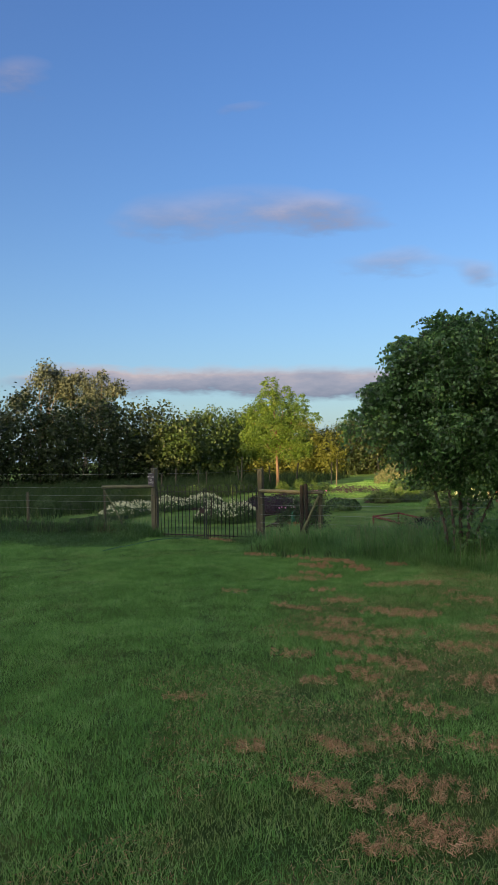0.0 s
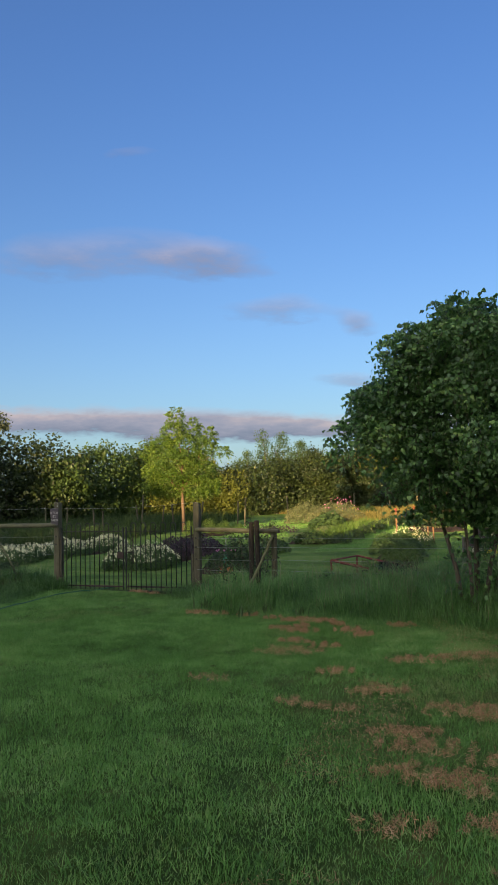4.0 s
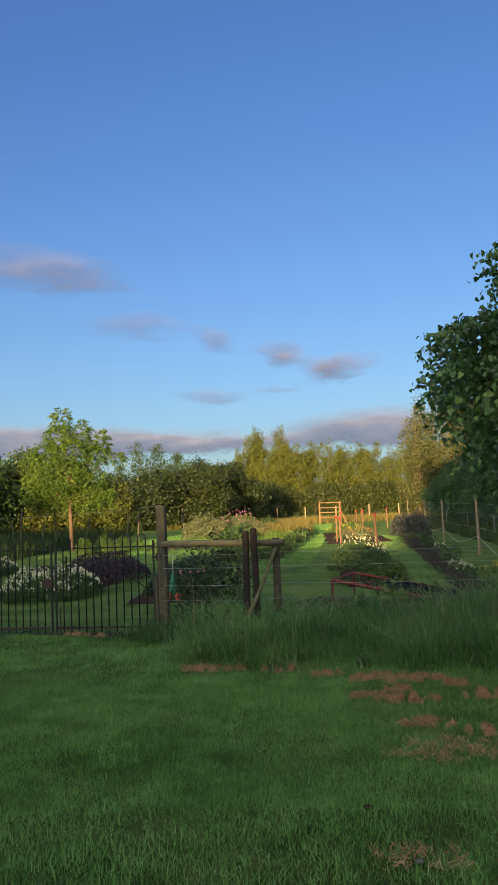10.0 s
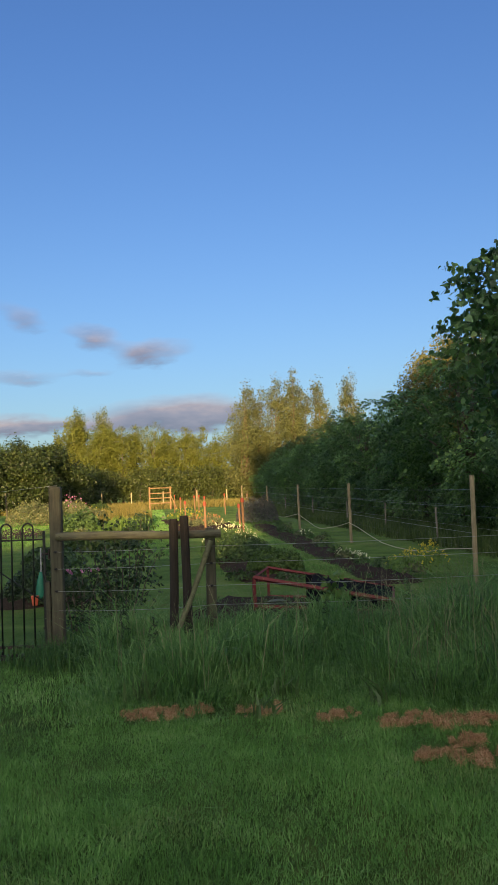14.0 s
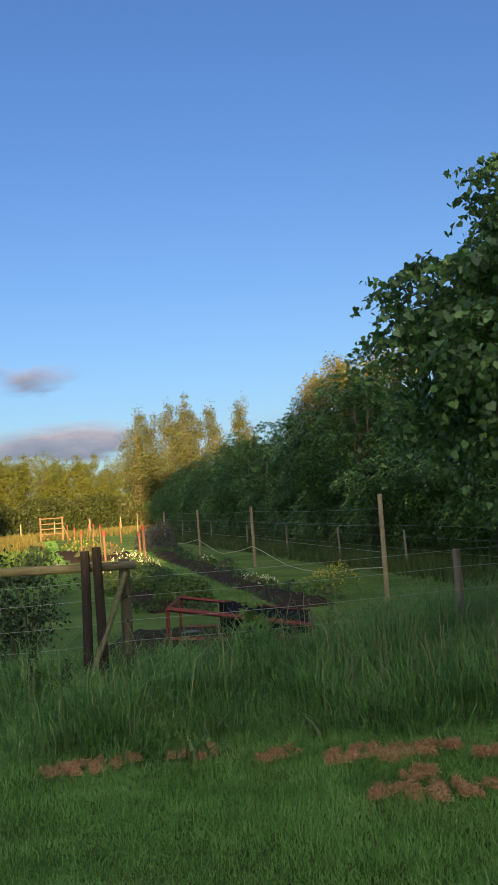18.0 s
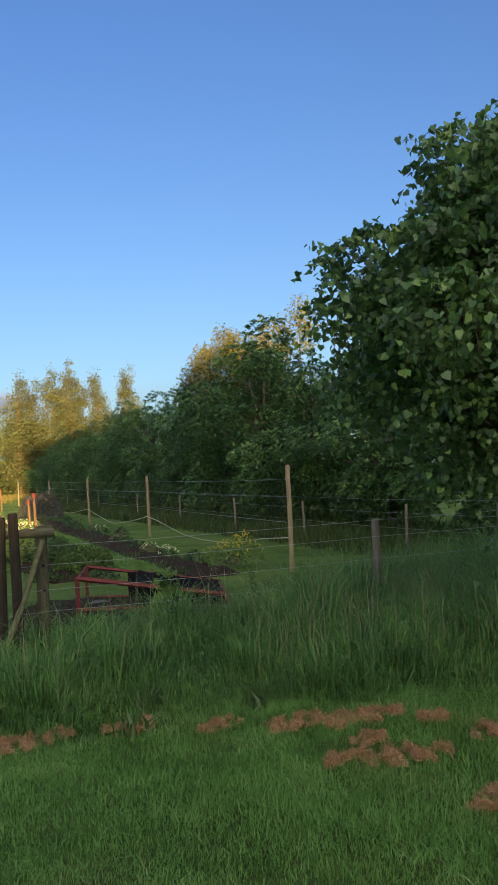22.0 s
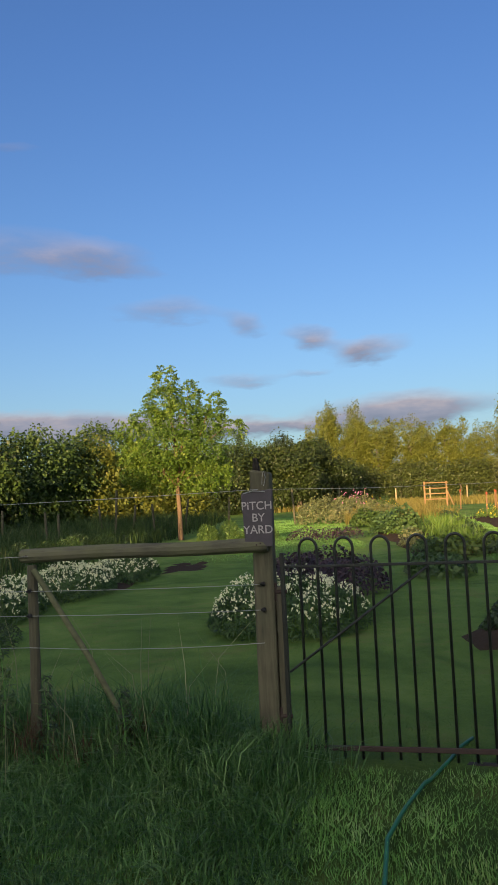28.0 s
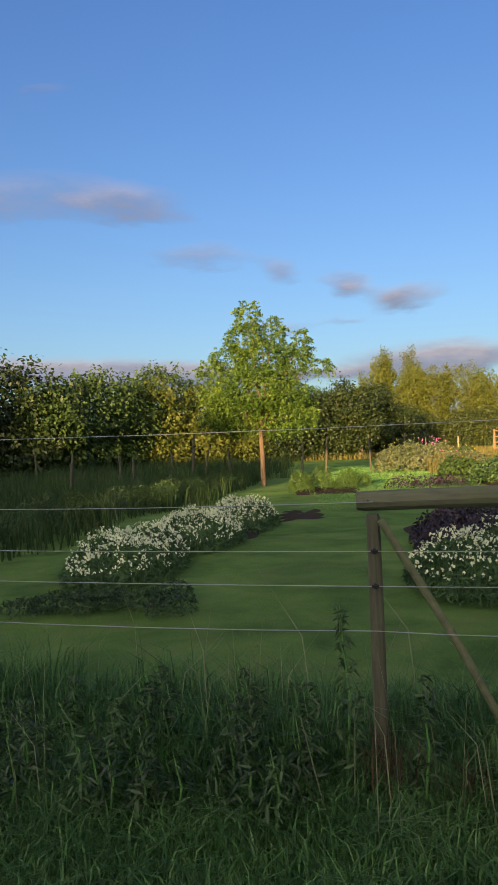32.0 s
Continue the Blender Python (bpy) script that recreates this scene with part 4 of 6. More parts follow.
BACK_ROW = [(u, 1.75, u // 4 % 2) for u in range(2, 52, 4)] + [(u + 2, 1.7, u // 4 % 2) for u in range(2, 46, 4)]
BACK_ROW += [(u, 1.75, 2 + k % 2) for k, u in enumerate((-4.5, -3.5, -1.5, 0.0))]
BACK_ROW += [(-22.6 + 1.35 * k, 0.855 + 0.012 * (k % 3), 2 + k % 2) for k in range(11)]
BACK_ROW += [(-34 + 1.5 * k, 1.12 - 0.02 * (k % 2), 2 + k % 2) for k in range(8)]
BACK_ROW += [(u, 1.58, 2 + u % 2) for u in (-38, -40)] + [(u, 1.58, u // 4 % 2) for u in range(-94, -42, 4)] + [(u + 2, 1.54, u // 4 % 2) for u in range(-94, -45, 4)]
row_of([(*back_spot(u, -55 + 3 * math.sin(u)), q, k) for u, q, k in BACK_ROW], "beech_tree", "unseen dense tree added behind the lawn to cast its shade", dense_lobes, ("hedge", "bark"), 0.25, 270, 8, 1.35, 0.8, "oval", "trees behind the lawn", fork=0.25)

# ---- grass ----


def lawn_grass():
    gate = lambda x, y: (y < fence_y(x) - 0.1)  # noqa: E731
    bands = []
    for n, x0, x1, y0, y1, h, w in ((1500000, -13.0, 5.0, 2.0, 18.9, 0.047, 0.0062),):
        xy = scatter(n, x0, x1, y0, y1, gate)
        x, y = xy[:, 0], xy[:, 1]
        # the strip that the walk looks over
        keep = (x > -2.6 - 0.75 * (y - 3)) & (x < 2.2 + 0.12 * (y - 3)) & (rng.uniform(0, 1, len(x)) < 1.35 - y / 30)
        xy = xy[keep]
        bands.append((xy, h * (0.55 + 0.45 * patchy(xy[:, 0], xy[:, 1], 2.6, 3) + 0.55 * patchy(xy[:, 0], xy[:, 1], 0.7, 4)), w))
    xy = scatter(170000, -6.8, -0.8, 11.4, 14.9, lambda x, y: x < 0.2 - 0.5 * (14.9 - y))
    bands.append((xy, 0.042, 0.0052))
    for xy, h, w in bands:
        ob = new("lawn_grass", blades("lawn_grass", xy, h, w, "blade", 0.75))
        tagged(ob, "short mown blades of lawn grass", "grass", kind="stuff")
    xy = scatter(150000, -15, 0, 17.5, 42, lambda x, y: (y > fence_y(x)) & (rng.uniform(0, 1, len(x)) < 1.3 - (y - 17) / 26))
    ob = new("lawn_grass", blades("lawn_grass", xy, 0.022, 0.008, "short_turf", 0.6))
    tagged(ob, "mown grass of the garden paths", "grass", kind="stuff")
    # taller, paler blades added where the low sun falls, so the strips glow
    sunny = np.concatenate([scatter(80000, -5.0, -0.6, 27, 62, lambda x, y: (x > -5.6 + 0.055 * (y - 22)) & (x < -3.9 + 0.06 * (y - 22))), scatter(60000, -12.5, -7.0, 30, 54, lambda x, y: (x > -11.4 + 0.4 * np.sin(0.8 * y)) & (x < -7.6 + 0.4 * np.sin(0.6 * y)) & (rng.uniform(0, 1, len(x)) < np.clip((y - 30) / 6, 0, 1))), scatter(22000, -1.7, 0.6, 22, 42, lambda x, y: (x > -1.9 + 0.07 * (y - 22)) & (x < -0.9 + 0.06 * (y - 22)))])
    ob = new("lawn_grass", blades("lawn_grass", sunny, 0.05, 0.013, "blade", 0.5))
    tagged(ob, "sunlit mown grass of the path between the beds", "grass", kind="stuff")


lawn_grass()


def lawn_tufts():
    """Coarser tufts that the mower left, in drifts over the lawn."""
    xy = scatter(14000, -11.0, 2.5, 3.0, 16.5, lambda x, y: (x > -2.6 - 0.75 * (y - 3)) & (y < fence_y(x) - 1.2) & (patchy(x, y, 1.3, 17) > 0.50))
    ob = new("lawn_tufts", tufts("lawn_tufts", xy, 0.062, 0.0055, "blade", 1.5, 0.03, 9))
    tagged(ob, "coarse tufts of grass standing above the mown lawn", "grass", kind="stuff")


lawn_tufts()


def tall_grass():
    """Unmown strip along the fence."""
    def front_of(x):
        return -1.75 - 0.42 * np.clip(x + 4.2, 0, 2.6) + 0.16 * np.sin(3 * x) + 0.10 * np.sin(7.3 * x)

    def strip(x, y):
        d = y - fence_y(x)
        front = np.where(x > -5.2, front_of(x), np.where(x < -8.75, -0.55 + 0.15 * np.sin(4 * x), 9.0))
        back = np.where(x > -5.2, 0.6 + np.clip((x + 1.6) * 0.5, 0, 1.2), 0.8)
        return (d > front) & (d < back)

    xy = scatter(33000, -13.8, 4.6, 13.3, 20, strip)
    x, y = xy[:, 0], xy[:, 1]
    d = y - fence_y(x)
    edge = np.clip(np.where(x > -5.2, (d - front_of(x) + 0.12) / 0.75, (d + 0.62) / 0.6), 0.25, 1)
    thin = (rng.uniform(0, 1, len(x)) < np.where(d > 1.2, 0.6, 1.0)) & ((d < 0.15) | (x > -1.9) | (x < -4.6))
    xy, edge = xy[thin], edge[thin]
    h = (0.10 + 0.46 * edge) * (0.62 + 0.76 * patchy(xy[:, 0], xy[:, 1], 1.1, 5)) * np.where(xy[:, 0] < -8, 0.62, 0.70 + 0.17 * np.clip(xy[:, 0] + 3.2, 0, 2))
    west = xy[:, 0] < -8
    # one strip of grass: its west end takes the dimmed copy
    for side, wide, mat in ((west, 0.0070, "dusky"), (~west, 0.0078, "tall")):
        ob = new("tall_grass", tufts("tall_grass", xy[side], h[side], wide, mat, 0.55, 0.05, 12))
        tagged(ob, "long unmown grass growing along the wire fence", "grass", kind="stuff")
    # half-long grass before the strip
    mid = scatter(7500, -13.2, -8.3, 15.6, 18.2, lambda x, y: (y - fence_y(x) > -2.3) & (y - fence_y(x) < 0.2))
    dm = np.clip((mid[:, 1] - fence_y(mid[:, 0]) + 2.3) / 1.9, 0, 1)
    ob = new("half_long_grass", tufts("half_long_grass", mid, 0.06 + 0.13 * dm, 0.0065, "dusky", 1.0, 0.045, 6))
    tagged(ob, "half-long lawn grass before the fence", "grass", kind="stuff")
    mid = scatter(7500, -5.4, 3.0, 13.2, 16.0, lambda x, y: (y - fence_y(x) > front_of(x) - 0.55) & (y - fence_y(x) < front_of(x) + 0.2))
    dm = np.clip((mid[:, 1] - fence_y(mid[:, 0]) - front_of(mid[:, 0]) + 0.55) / 0.75, 0, 1)
    ob = new("half_long_grass", tufts("half_long_grass", mid, 0.05 + 0.16 * dm ** 1.5, 0.0055, "tall", 1.1, 0.045, 7))
    tagged(ob, "half-long grass at the edge of the mown lawn", "grass", kind="stuff")
    # tufts round the gate posts
    for cx, cy, n, s in ((-5.45, 17.2, 900, 0.25), (-8.6, 17.55, 800, 0.22)):
        q = rng.normal(0, s, (n, 2)) + (cx, cy)
        ob = new("grass_tuft", tufts("grass_tuft", q[::5], 0.28, 0.007, "dusky", 0.6, 0.06, 12))
        tagged(ob, "tuft of long grass at the foot of a gate post", "grass", kind="stuff")
    # seed heads on thin stalks
    q = xy[rng.choice(len(xy), 620, replace=False)]
    q = np.concatenate([q, scatter(700, -3.0, 2.0, 14.6, 17.2, strip)])
    ob = new("grass_seed_heads", blades("grass_seed_heads", q, 0.78, 0.006, "seed", 0.3, segs=2))
    tagged(ob, "thin pale seed stalks above the long grass", "grass", kind="stuff")


tall_grass()


def bed_weeds():
    """Small weeds and grass seeded over the dug soil."""
    for cx, cy, hw, hl, n in ((-0.25, 29.5, 0.5, 8.6, 700), (-2.85, 19.25, 1.25, 0.9, 170), (-2.45, 25.0, 0.65, 2.8, 160)):
        xy = scatter(n, cx - hw - 0.6, cx + hw + 0.6, cy - hl, cy + hl, lambda x, y: (np.abs(x - cx - 0.07 * (y - cy) * (hl > 5)) < hw) & (patchy(x, y, 0.5, 23) > 0.42))
        ob = new("bed_weeds", tufts("bed_weeds", xy, 0.11, 0.009, "dusky", 1.1, 0.07, 8))
        ob.location.z = 0.05
        tagged(ob, "small weeds and grass seeded over the dug soil", "weeds", kind="stuff")


bed_weeds()


def field_grass():
    left = scatter(50000, -34, -13.4, 22, 56, lambda x, y: (x < -14.5 + np.clip(y - 27, 0, 20) * 0.14 + 0.3 * np.sin(y)) & (y > 20 - 0.3 * x - 4))
    ob = new("field_grass", blades("field_grass", left, 0.30 + 0.42 * patchy(left[:, 0], left[:, 1], 3.1, 8), 0.024, "meadow", 0.42, segs=2))
    tagged(ob, "tall rough meadow grass left of the garden", "grass", kind="stuff")
    right = scatter(26000, 1.6, 5.5, 18, 62, lambda x, y: x > 1.9 + 0.03 * (y - 20))
    ob = new("field_grass", blades("field_grass", right, 0.34, 0.03, "field", 0.35, segs=2))
    tagged(ob, "dark long grass under the lime row", "grass", kind="stuff")
    gold = scatter(13000, -7.5, -2.2, 44, 60, lambda x, y: (x < -3.2 - 0.02 * (y - 44)) & (x > -8.2 + 0.05 * (y - 44)))
    ob = new("golden_grass", blades("golden_grass", gold, 0.6, 0.022, "golden_grass", 0.3, segs=2))
    tagged(ob, "tall golden seeding grass in the sun", "grass", kind="stuff")
    far = scatter(15000, -16, 12, 63.5, 78)
    ob = new("golden_grass", blades("golden_grass", far, 0.4, 0.04, "golden_grass", 0.35, segs=2))
    tagged(ob, "golden rough grass before the far hedge", "grass", kind="stuff")


field_grass()


def dried_clippings():
    """Heaps of dried mown grass on the lawn: each one a low tangle of straws."""
    spots = [(-4.80, 15.05, 0.42, 1.1), (-4.52, 15.12, 0.2, 1), (-4.08, 14.98, 0.34, 1), (-3.66, 14.64, 0.26, 1), (-3.32, 14.36, 0.34, 1.1), (-3.08, 14.2, 0.34, 1.1), (-2.85, 14.12, 0.26, 1), (-3.38, 13.72, 0.26, 1), (-3.16, 13.6, 0.34, 1.1), (-2.98, 13.5, 0.24, 1), (-3.12, 13.86, 0.2, 1), (-2.64, 13.9, 0.2, 1), (-2.5, 13.55, 0.3, 1), (-3.05, 12.95, 0.34, 1), (-2.66, 12.75, 0.3, 1), (-2.3, 13.3, 0.3, 1), (-1.9, 13.9, 0.4, 0.9),
             (-1.64, 11.88, 0.5, 1), (-1.16, 12.0, 0.5, 1), (-2.37, 11.28, 0.28, 0.9), (-1.94, 10.68, 0.42, 1), (-2.52, 10.19, 0.3, 0.7), (-2.2, 10.15, 0.26, 0.5), (-1.28, 10.17, 0.5, 1), (-0.9, 10.1, 0.45, 1), (-1.67, 9.57, 0.4, 0.9), (-1.51, 9.2, 0.5, 0.9), (-1.5, 8.6, 0.5, 1), (-1.18, 8.49, 0.5, 1), (-1.64, 7.85, 0.34, 0.6), (-1.1, 7.95, 0.4, 0.7),
             (-1.09, 5.42, 0.24, 0.8), (-0.59, 5.67, 0.34, 0.8), (-0.56, 5.09, 0.30, 0.7), (-0.3, 5.02, 0.42, 0.8), (0.01, 5.3, 0.45, 0.9), (-0.1, 4.52, 0.26, 0.8), (-0.7, 7.9, 0.55, 0.9), (-1.01, 7.51, 0.3, 0.9), (-0.15, 8.54, 0.5, 1), (-0.94, 8.95, 0.5, 0.9), (-0.9, 9.93, 0.45, 0.9), (-1.18, 7.12, 0.28, 0.7), (-1.94, 6.26, 0.3, 0.5), (-0.17, 6.56, 0.45, 0.8), (-0.26, 5.97, 0.4, 0.7), (-0.05, 9.32, 0.5, 0.9), (0.3, 7.4, 0.5, 0.8), (0.35, 6.0, 0.5, 0.7), (0.25, 4.85, 0.4, 0.7), (0.2, 9.9, 0.5, 0.8), (-0.3, 11.0, 0.5, 0.8),
             (-3.43, 10.74, 0.34, 0.35), (-3.0, 12.35, 0.7, 0.4), (-6.7, 17.4, 0.3, 0.5), (-6.35, 17.38, 0.25, 0.45)]
    more = random.Random(12)
    spots += [(more.uniform(-0.8, 1.6), more.uniform(4.5, 12.0), more.uniform(0.18, 0.5), more.uniform(0.3, 0.7)) for _ in range(14)]
    for k, (x, y, r, dens) in enumerate(spots):
        r *= 0.5 if y < 12.2 else 0.44
        dens *= 0.42 if y < 12.2 else 0.8
        n = int(6800 * dens * r / 0.25)
        a, e = rng.uniform(0, 2 * np.pi, n), rng.uniform(0, 1, n) ** 0.5
        q = np.stack([np.cos(a) * e * r * 1.35, np.sin(a) * e * r * 0.8], 1)
        thick = patchy(q[:, 0] + x, q[:, 1] + y, 0.16, 50 + k % 7) * 2.0 - 0.6 * e ** 2 - 0.62
        ok = thick > rng.uniform(0, 0.30, n)
        q, thick = q[ok], np.clip(thick[ok], 0, 0.5)
        n = len(q)
        z = 0.016 + thick * 0.09 * rng.uniform(0.1, 1.0, n)
        a = rng.uniform(0, 2 * np.pi, n)
        ln = rng.uniform(0.006, 0.021, n)
        way = np.stack([np.cos(a) * ln, np.sin(a) * ln, rng.normal(0, 0.009, n)], 1)
        side = np.stack([-np.sin(a), np.cos(a), rng.normal(0, 0.8, n)], 1) * 0.0013
        p = np.stack([q[:, 0], q[:, 1], z + rise(q[:, 0] + x, q[:, 1] + y) - rz(x, y)], 1)
        v = np.stack([p - way - side, p - way + side, p + way + side * 0.5, p + way - side * 0.5], 1).reshape(-1, 3)
        f = (np.array([(0, 1, 2, 3)])[None] + np.arange(n)[:, None, None] * 4).reshape(-1, 4)
        ob = new("dried_clippings", mesh_of("dried_clippings", v, f, MAT["hay"]))
        ob.matrix_world = pose(x, y, rz(x, y))
        tagged(ob, "small heap of dried reddish-brown grass clippings on the lawn", "clippings", "heaps of dried clippings", "stuff")


dried_clippings()


def loose_straw():
    """Thin dry straws strewn over the worn side of the lawn."""
    n = 110000
    xy = scatter(n, -4.8, 2.6, 3, 15, lambda x, y: (x > -2.6 + 0.10 * (y - 6)) & (patchy(x, y, 2.2, 31) + 0.12 * np.clip(x + 1.5, 0, 2) > 0.58))
    n = len(xy)
    a, ln = rng.uniform(0, 2 * np.pi, n), rng.uniform(0.008, 0.026, n)
    p = np.stack([xy[:, 0], xy[:, 1], rise(xy[:, 0], xy[:, 1]) + rng.uniform(0.015, 0.05, n)], 1)
    way = np.stack([np.cos(a) * ln, np.sin(a) * ln, rng.normal(0, 0.008, n)], 1)
    side = np.stack([-np.sin(a), np.cos(a), rng.normal(0, 0.5, n)], 1) * 0.0013
    v = np.stack([p - way - side, p - way + side, p + way], 1).reshape(-1, 3)
    ob = new("loose_straw", mesh_of("loose_straw", v, np.arange(len(v)).reshape(-1, 3), MAT["hay"]))
    tagged(ob, "thin dry straws strewn over the lawn", "straw", kind="stuff")


loose_straw()

# ---- front fence and gate ----
GATE_TURN = -7.6


def square_post(name, label, x, y, top, w, mat="post", turn=GATE_TURN, lean=0.0, group="", slope=0.02):
    t = thing(name, label, "post", (x, y, rz(x, y)), group)
    s = Shape().box(-w / 2, w / 2, -w / 2, w / 2, -0.25, top, 0.012)
    s.v = [(vx + 0.004 * math.sin(9 * vz), vy, vz - (slope * (vx / w + 0.5) if vz > 0.5 else 0)) for vx, vy, vz in s.v]
    part("shaft", s, mat, t)
    t.matrix_world = pose(x, y, rz(x, y), 0, lean, turn)
    return t


def round_post(name, label, x, y, top, r, mat="post", lean=(0.0, 0.0), group="", sides=10):
    t = thing(name, label, "post", (x, y, rz(x, y)), group)
    s = Shape().tube([(0, 0, -0.25), (0, 0, 0.0), (0.004, 0.003, top * 0.5), (0, 0, top - 0.02), (0, 0, top)], [r * 1.06, r * 1.04, r, r * 0.97, r * 0.86], sides)
    part("shaft", s, mat, t, smooth=False)
    t.matrix_world = pose(x, y, rz(x, y), lean[0], lean[1], 0)
    return t


def staple(parent, x, y, z):
    """A black wire insulator on a post."""
    s = Shape().box(x - 0.009, x + 0.009, y - 0.018, y + 0.01, z - 0.011, z + 0.011, 0.003)
    s.tube([(x - 0.015, y - 0.016, z), (x + 0.015, y - 0.016, z)], 0.006, 6)
    part("insulator", s, "black", parent)


def build_front_fence():
    sp = square_post("sign_post", "weathered square timber gate post with a pointed top", -8.49, 17.84, 1.63, 0.115)
    part("finial", Shape().tube([(-0.022, 0, 1.58), (-0.024, 0, 1.64), (-0.026, 0, 1.69), (-0.026, 0, 1.70)], [0.024, 0.022, 0.016, 0.010], 7), "dark_post", sp)
    part("wire_loop", Shape().tube([(0.02, -0.062, 1.54), (0.026, -0.064, 1.60), (0.034, -0.064, 1.615), (0.043, -0.064, 1.58), (0.03, -0.062, 1.53)], 0.0018, 5), "wire", sp)
    part("hinge_stile", Shape().box(0.062, 0.115, -0.03, 0.03, -0.1, 0.95, 0.008), "post", sp)
    gp = square_post("gate_post", "tall weathered square timber gate post", -5.57, 17.42, 1.63, 0.112, lean=-0.6)
    part("hinge_stile", Shape().box(-0.115, -0.07, -0.03, 0.03, -0.1, 0.72, 0.008), "post", gp)
    lp = round_post("fence_post", "round weathered fence post under the end of a rail", -9.90, 17.88, 1.17, 0.031)
    rp = round_post("fence_post", "round weathered fence post braced by a pale strut", -4.15, 17.16, 1.145, 0.050, lean=(0, 0.6))
    for q in (sp, gp, lp, rp):
        for z in ((1.0, 0.855) if q in (sp, lp) else (0.97, 0.81, 0.60)):
            staple(q, 0, -0.065 if q in (sp, gp) else -0.05, z - q.location.z)
    # rails
    for a, b, r, label in (((-9.965, 17.885, 1.205), (-8.46, 17.76, 1.225), 0.043, "thick round wooden rail, lichened, on two posts"), ((-5.58, 17.34, 1.115), (-4.04, 17.10, 1.085), 0.040, "rough half-round wooden rail between gate post and fence post")):
        t = thing("fence_rail", label, "rail", a)
        d = Vector(b) - Vector(a)
        s = Shape().tube([(0, 0, 0), d * 0.02, d * 0.35 + Vector((0, 0, 0.004)), d * 0.7 + Vector((0, 0, -0.006)), d * 0.985, d], [r * 0.9, r, r * 1.02, r * 0.96, r, r * 0.9], 12)
        part("pole", s, "rail", t, smooth=False)
        for f in (0.02, 0.03, 0.96, 0.975):
            c = d * f + Vector((0, -r * 0.98, random.uniform(-0.012, 0.012)))
            part("nail", Shape().tube([c + Vector((0, 0.01, 0)), c + Vector((0, -0.004, 0))], 0.005, 6), "rust", t, "rusty nail head")
    # struts
    for a, b, r, label in (((-9.87, 17.82, 1.13), (-9.28, 17.93, 0.03), 0.018, "pale diagonal wooden strut bracing a fence post"), ((-4.14, 17.08, 1.02), (-4.58, 16.86, 0.04), 0.026, "pale split wooden strut leaning on a fence post")):
        t = thing("fence_strut", label, "strut", a)
        d = Vector(b) - Vector(a)
        part("pole", Shape().tube([(0, 0, 0), d * 0.5 + Vector((0.015, 0, 0.01)), d], [r * 0.95, r, r * 1.05], 9), "brace", t)
    for x, y, top, ln in ((-4.52, 17.03, 1.25, (1, 1.2)), (-4.385, 16.99, 1.275, (0.5, -0.6))):
        round_post("wooden_stake", "dark round-topped wooden stake beside the rail", x, y, top, 0.042, "dark_post", ln, "pair of dark stakes")
    square_post("fence_post", "short weathered square post in long grass", -1.04, 16.66, 1.0, 0.064, "grey_post", turn=10, lean=0.8, slope=0.0)
    for x in (2.4, 5.4):
        round_post("fence_post", "weathered fence post in long grass", x, float(fence_y(x)), 1.0, 0.045)
    for x in (-12.5, -13.6, -15.8, -18.6):
        round_post("fence_post", "pale round fence post in the long grass", x, float(fence_y(x)), 1.06, 0.04)
    # wires: from post to post
    def wire(name, pts, sag, r=0.0019, mat="wire", label="thin galvanised fence wire", segs=5):
        t = thing(name, label, "wire", pts[0], "fence wires")
        path = []
        for p, q in zip(pts, pts[1:]):
            for k in range(segs):
                f = k / segs
                v = Vector(p).lerp(Vector(q), f)
                v.z -= sag * 4 * f * (1 - f)
                path.append(v - Vector(pts[0]))
        path.append(Vector(pts[-1]) - Vector(pts[0]))
        part("strand", Shape().tube(path, r, 5), mat, t)

    left = [(-26.0, 20.0), (-18.6, 19.02), (-15.8, 18.66), (-12.5, 18.22), (-9.9, 17.82)]
    for z, sag in ((1.205, 0.015), (1.0, 0.006), (0.855, 0.006), (0.67, 0.02)):
        pts = [(x, y, z) for x, y in left] + ([(-8.5, 17.76, z)] if z < 1.1 else [])
        wire("fence_wire", pts, sag)
    wire("fence_wire", [(-26, 20.0, 1.58), (-12.5, 18.24, 1.54), (-8.5, 17.76, 1.54)], 0.02)
    wire("fence_wire", [(-8.47, 17.86, 1.54), (-5.57, 17.44, 1.60)], 0.05, 0.0016)
    right = [(-5.57, 17.34), (-4.1, 17.1), (-1.04, 16.61), (2.4, 16.28), (5.4, 15.9)]
    for z, sag in ((0.97, 0.01), (0.81, 0.01), (0.60, 0.015), (0.42, 0.02)):
        wire("fence_wire", [(x, y, z) for x, y in right], sag)


build_front_fence()


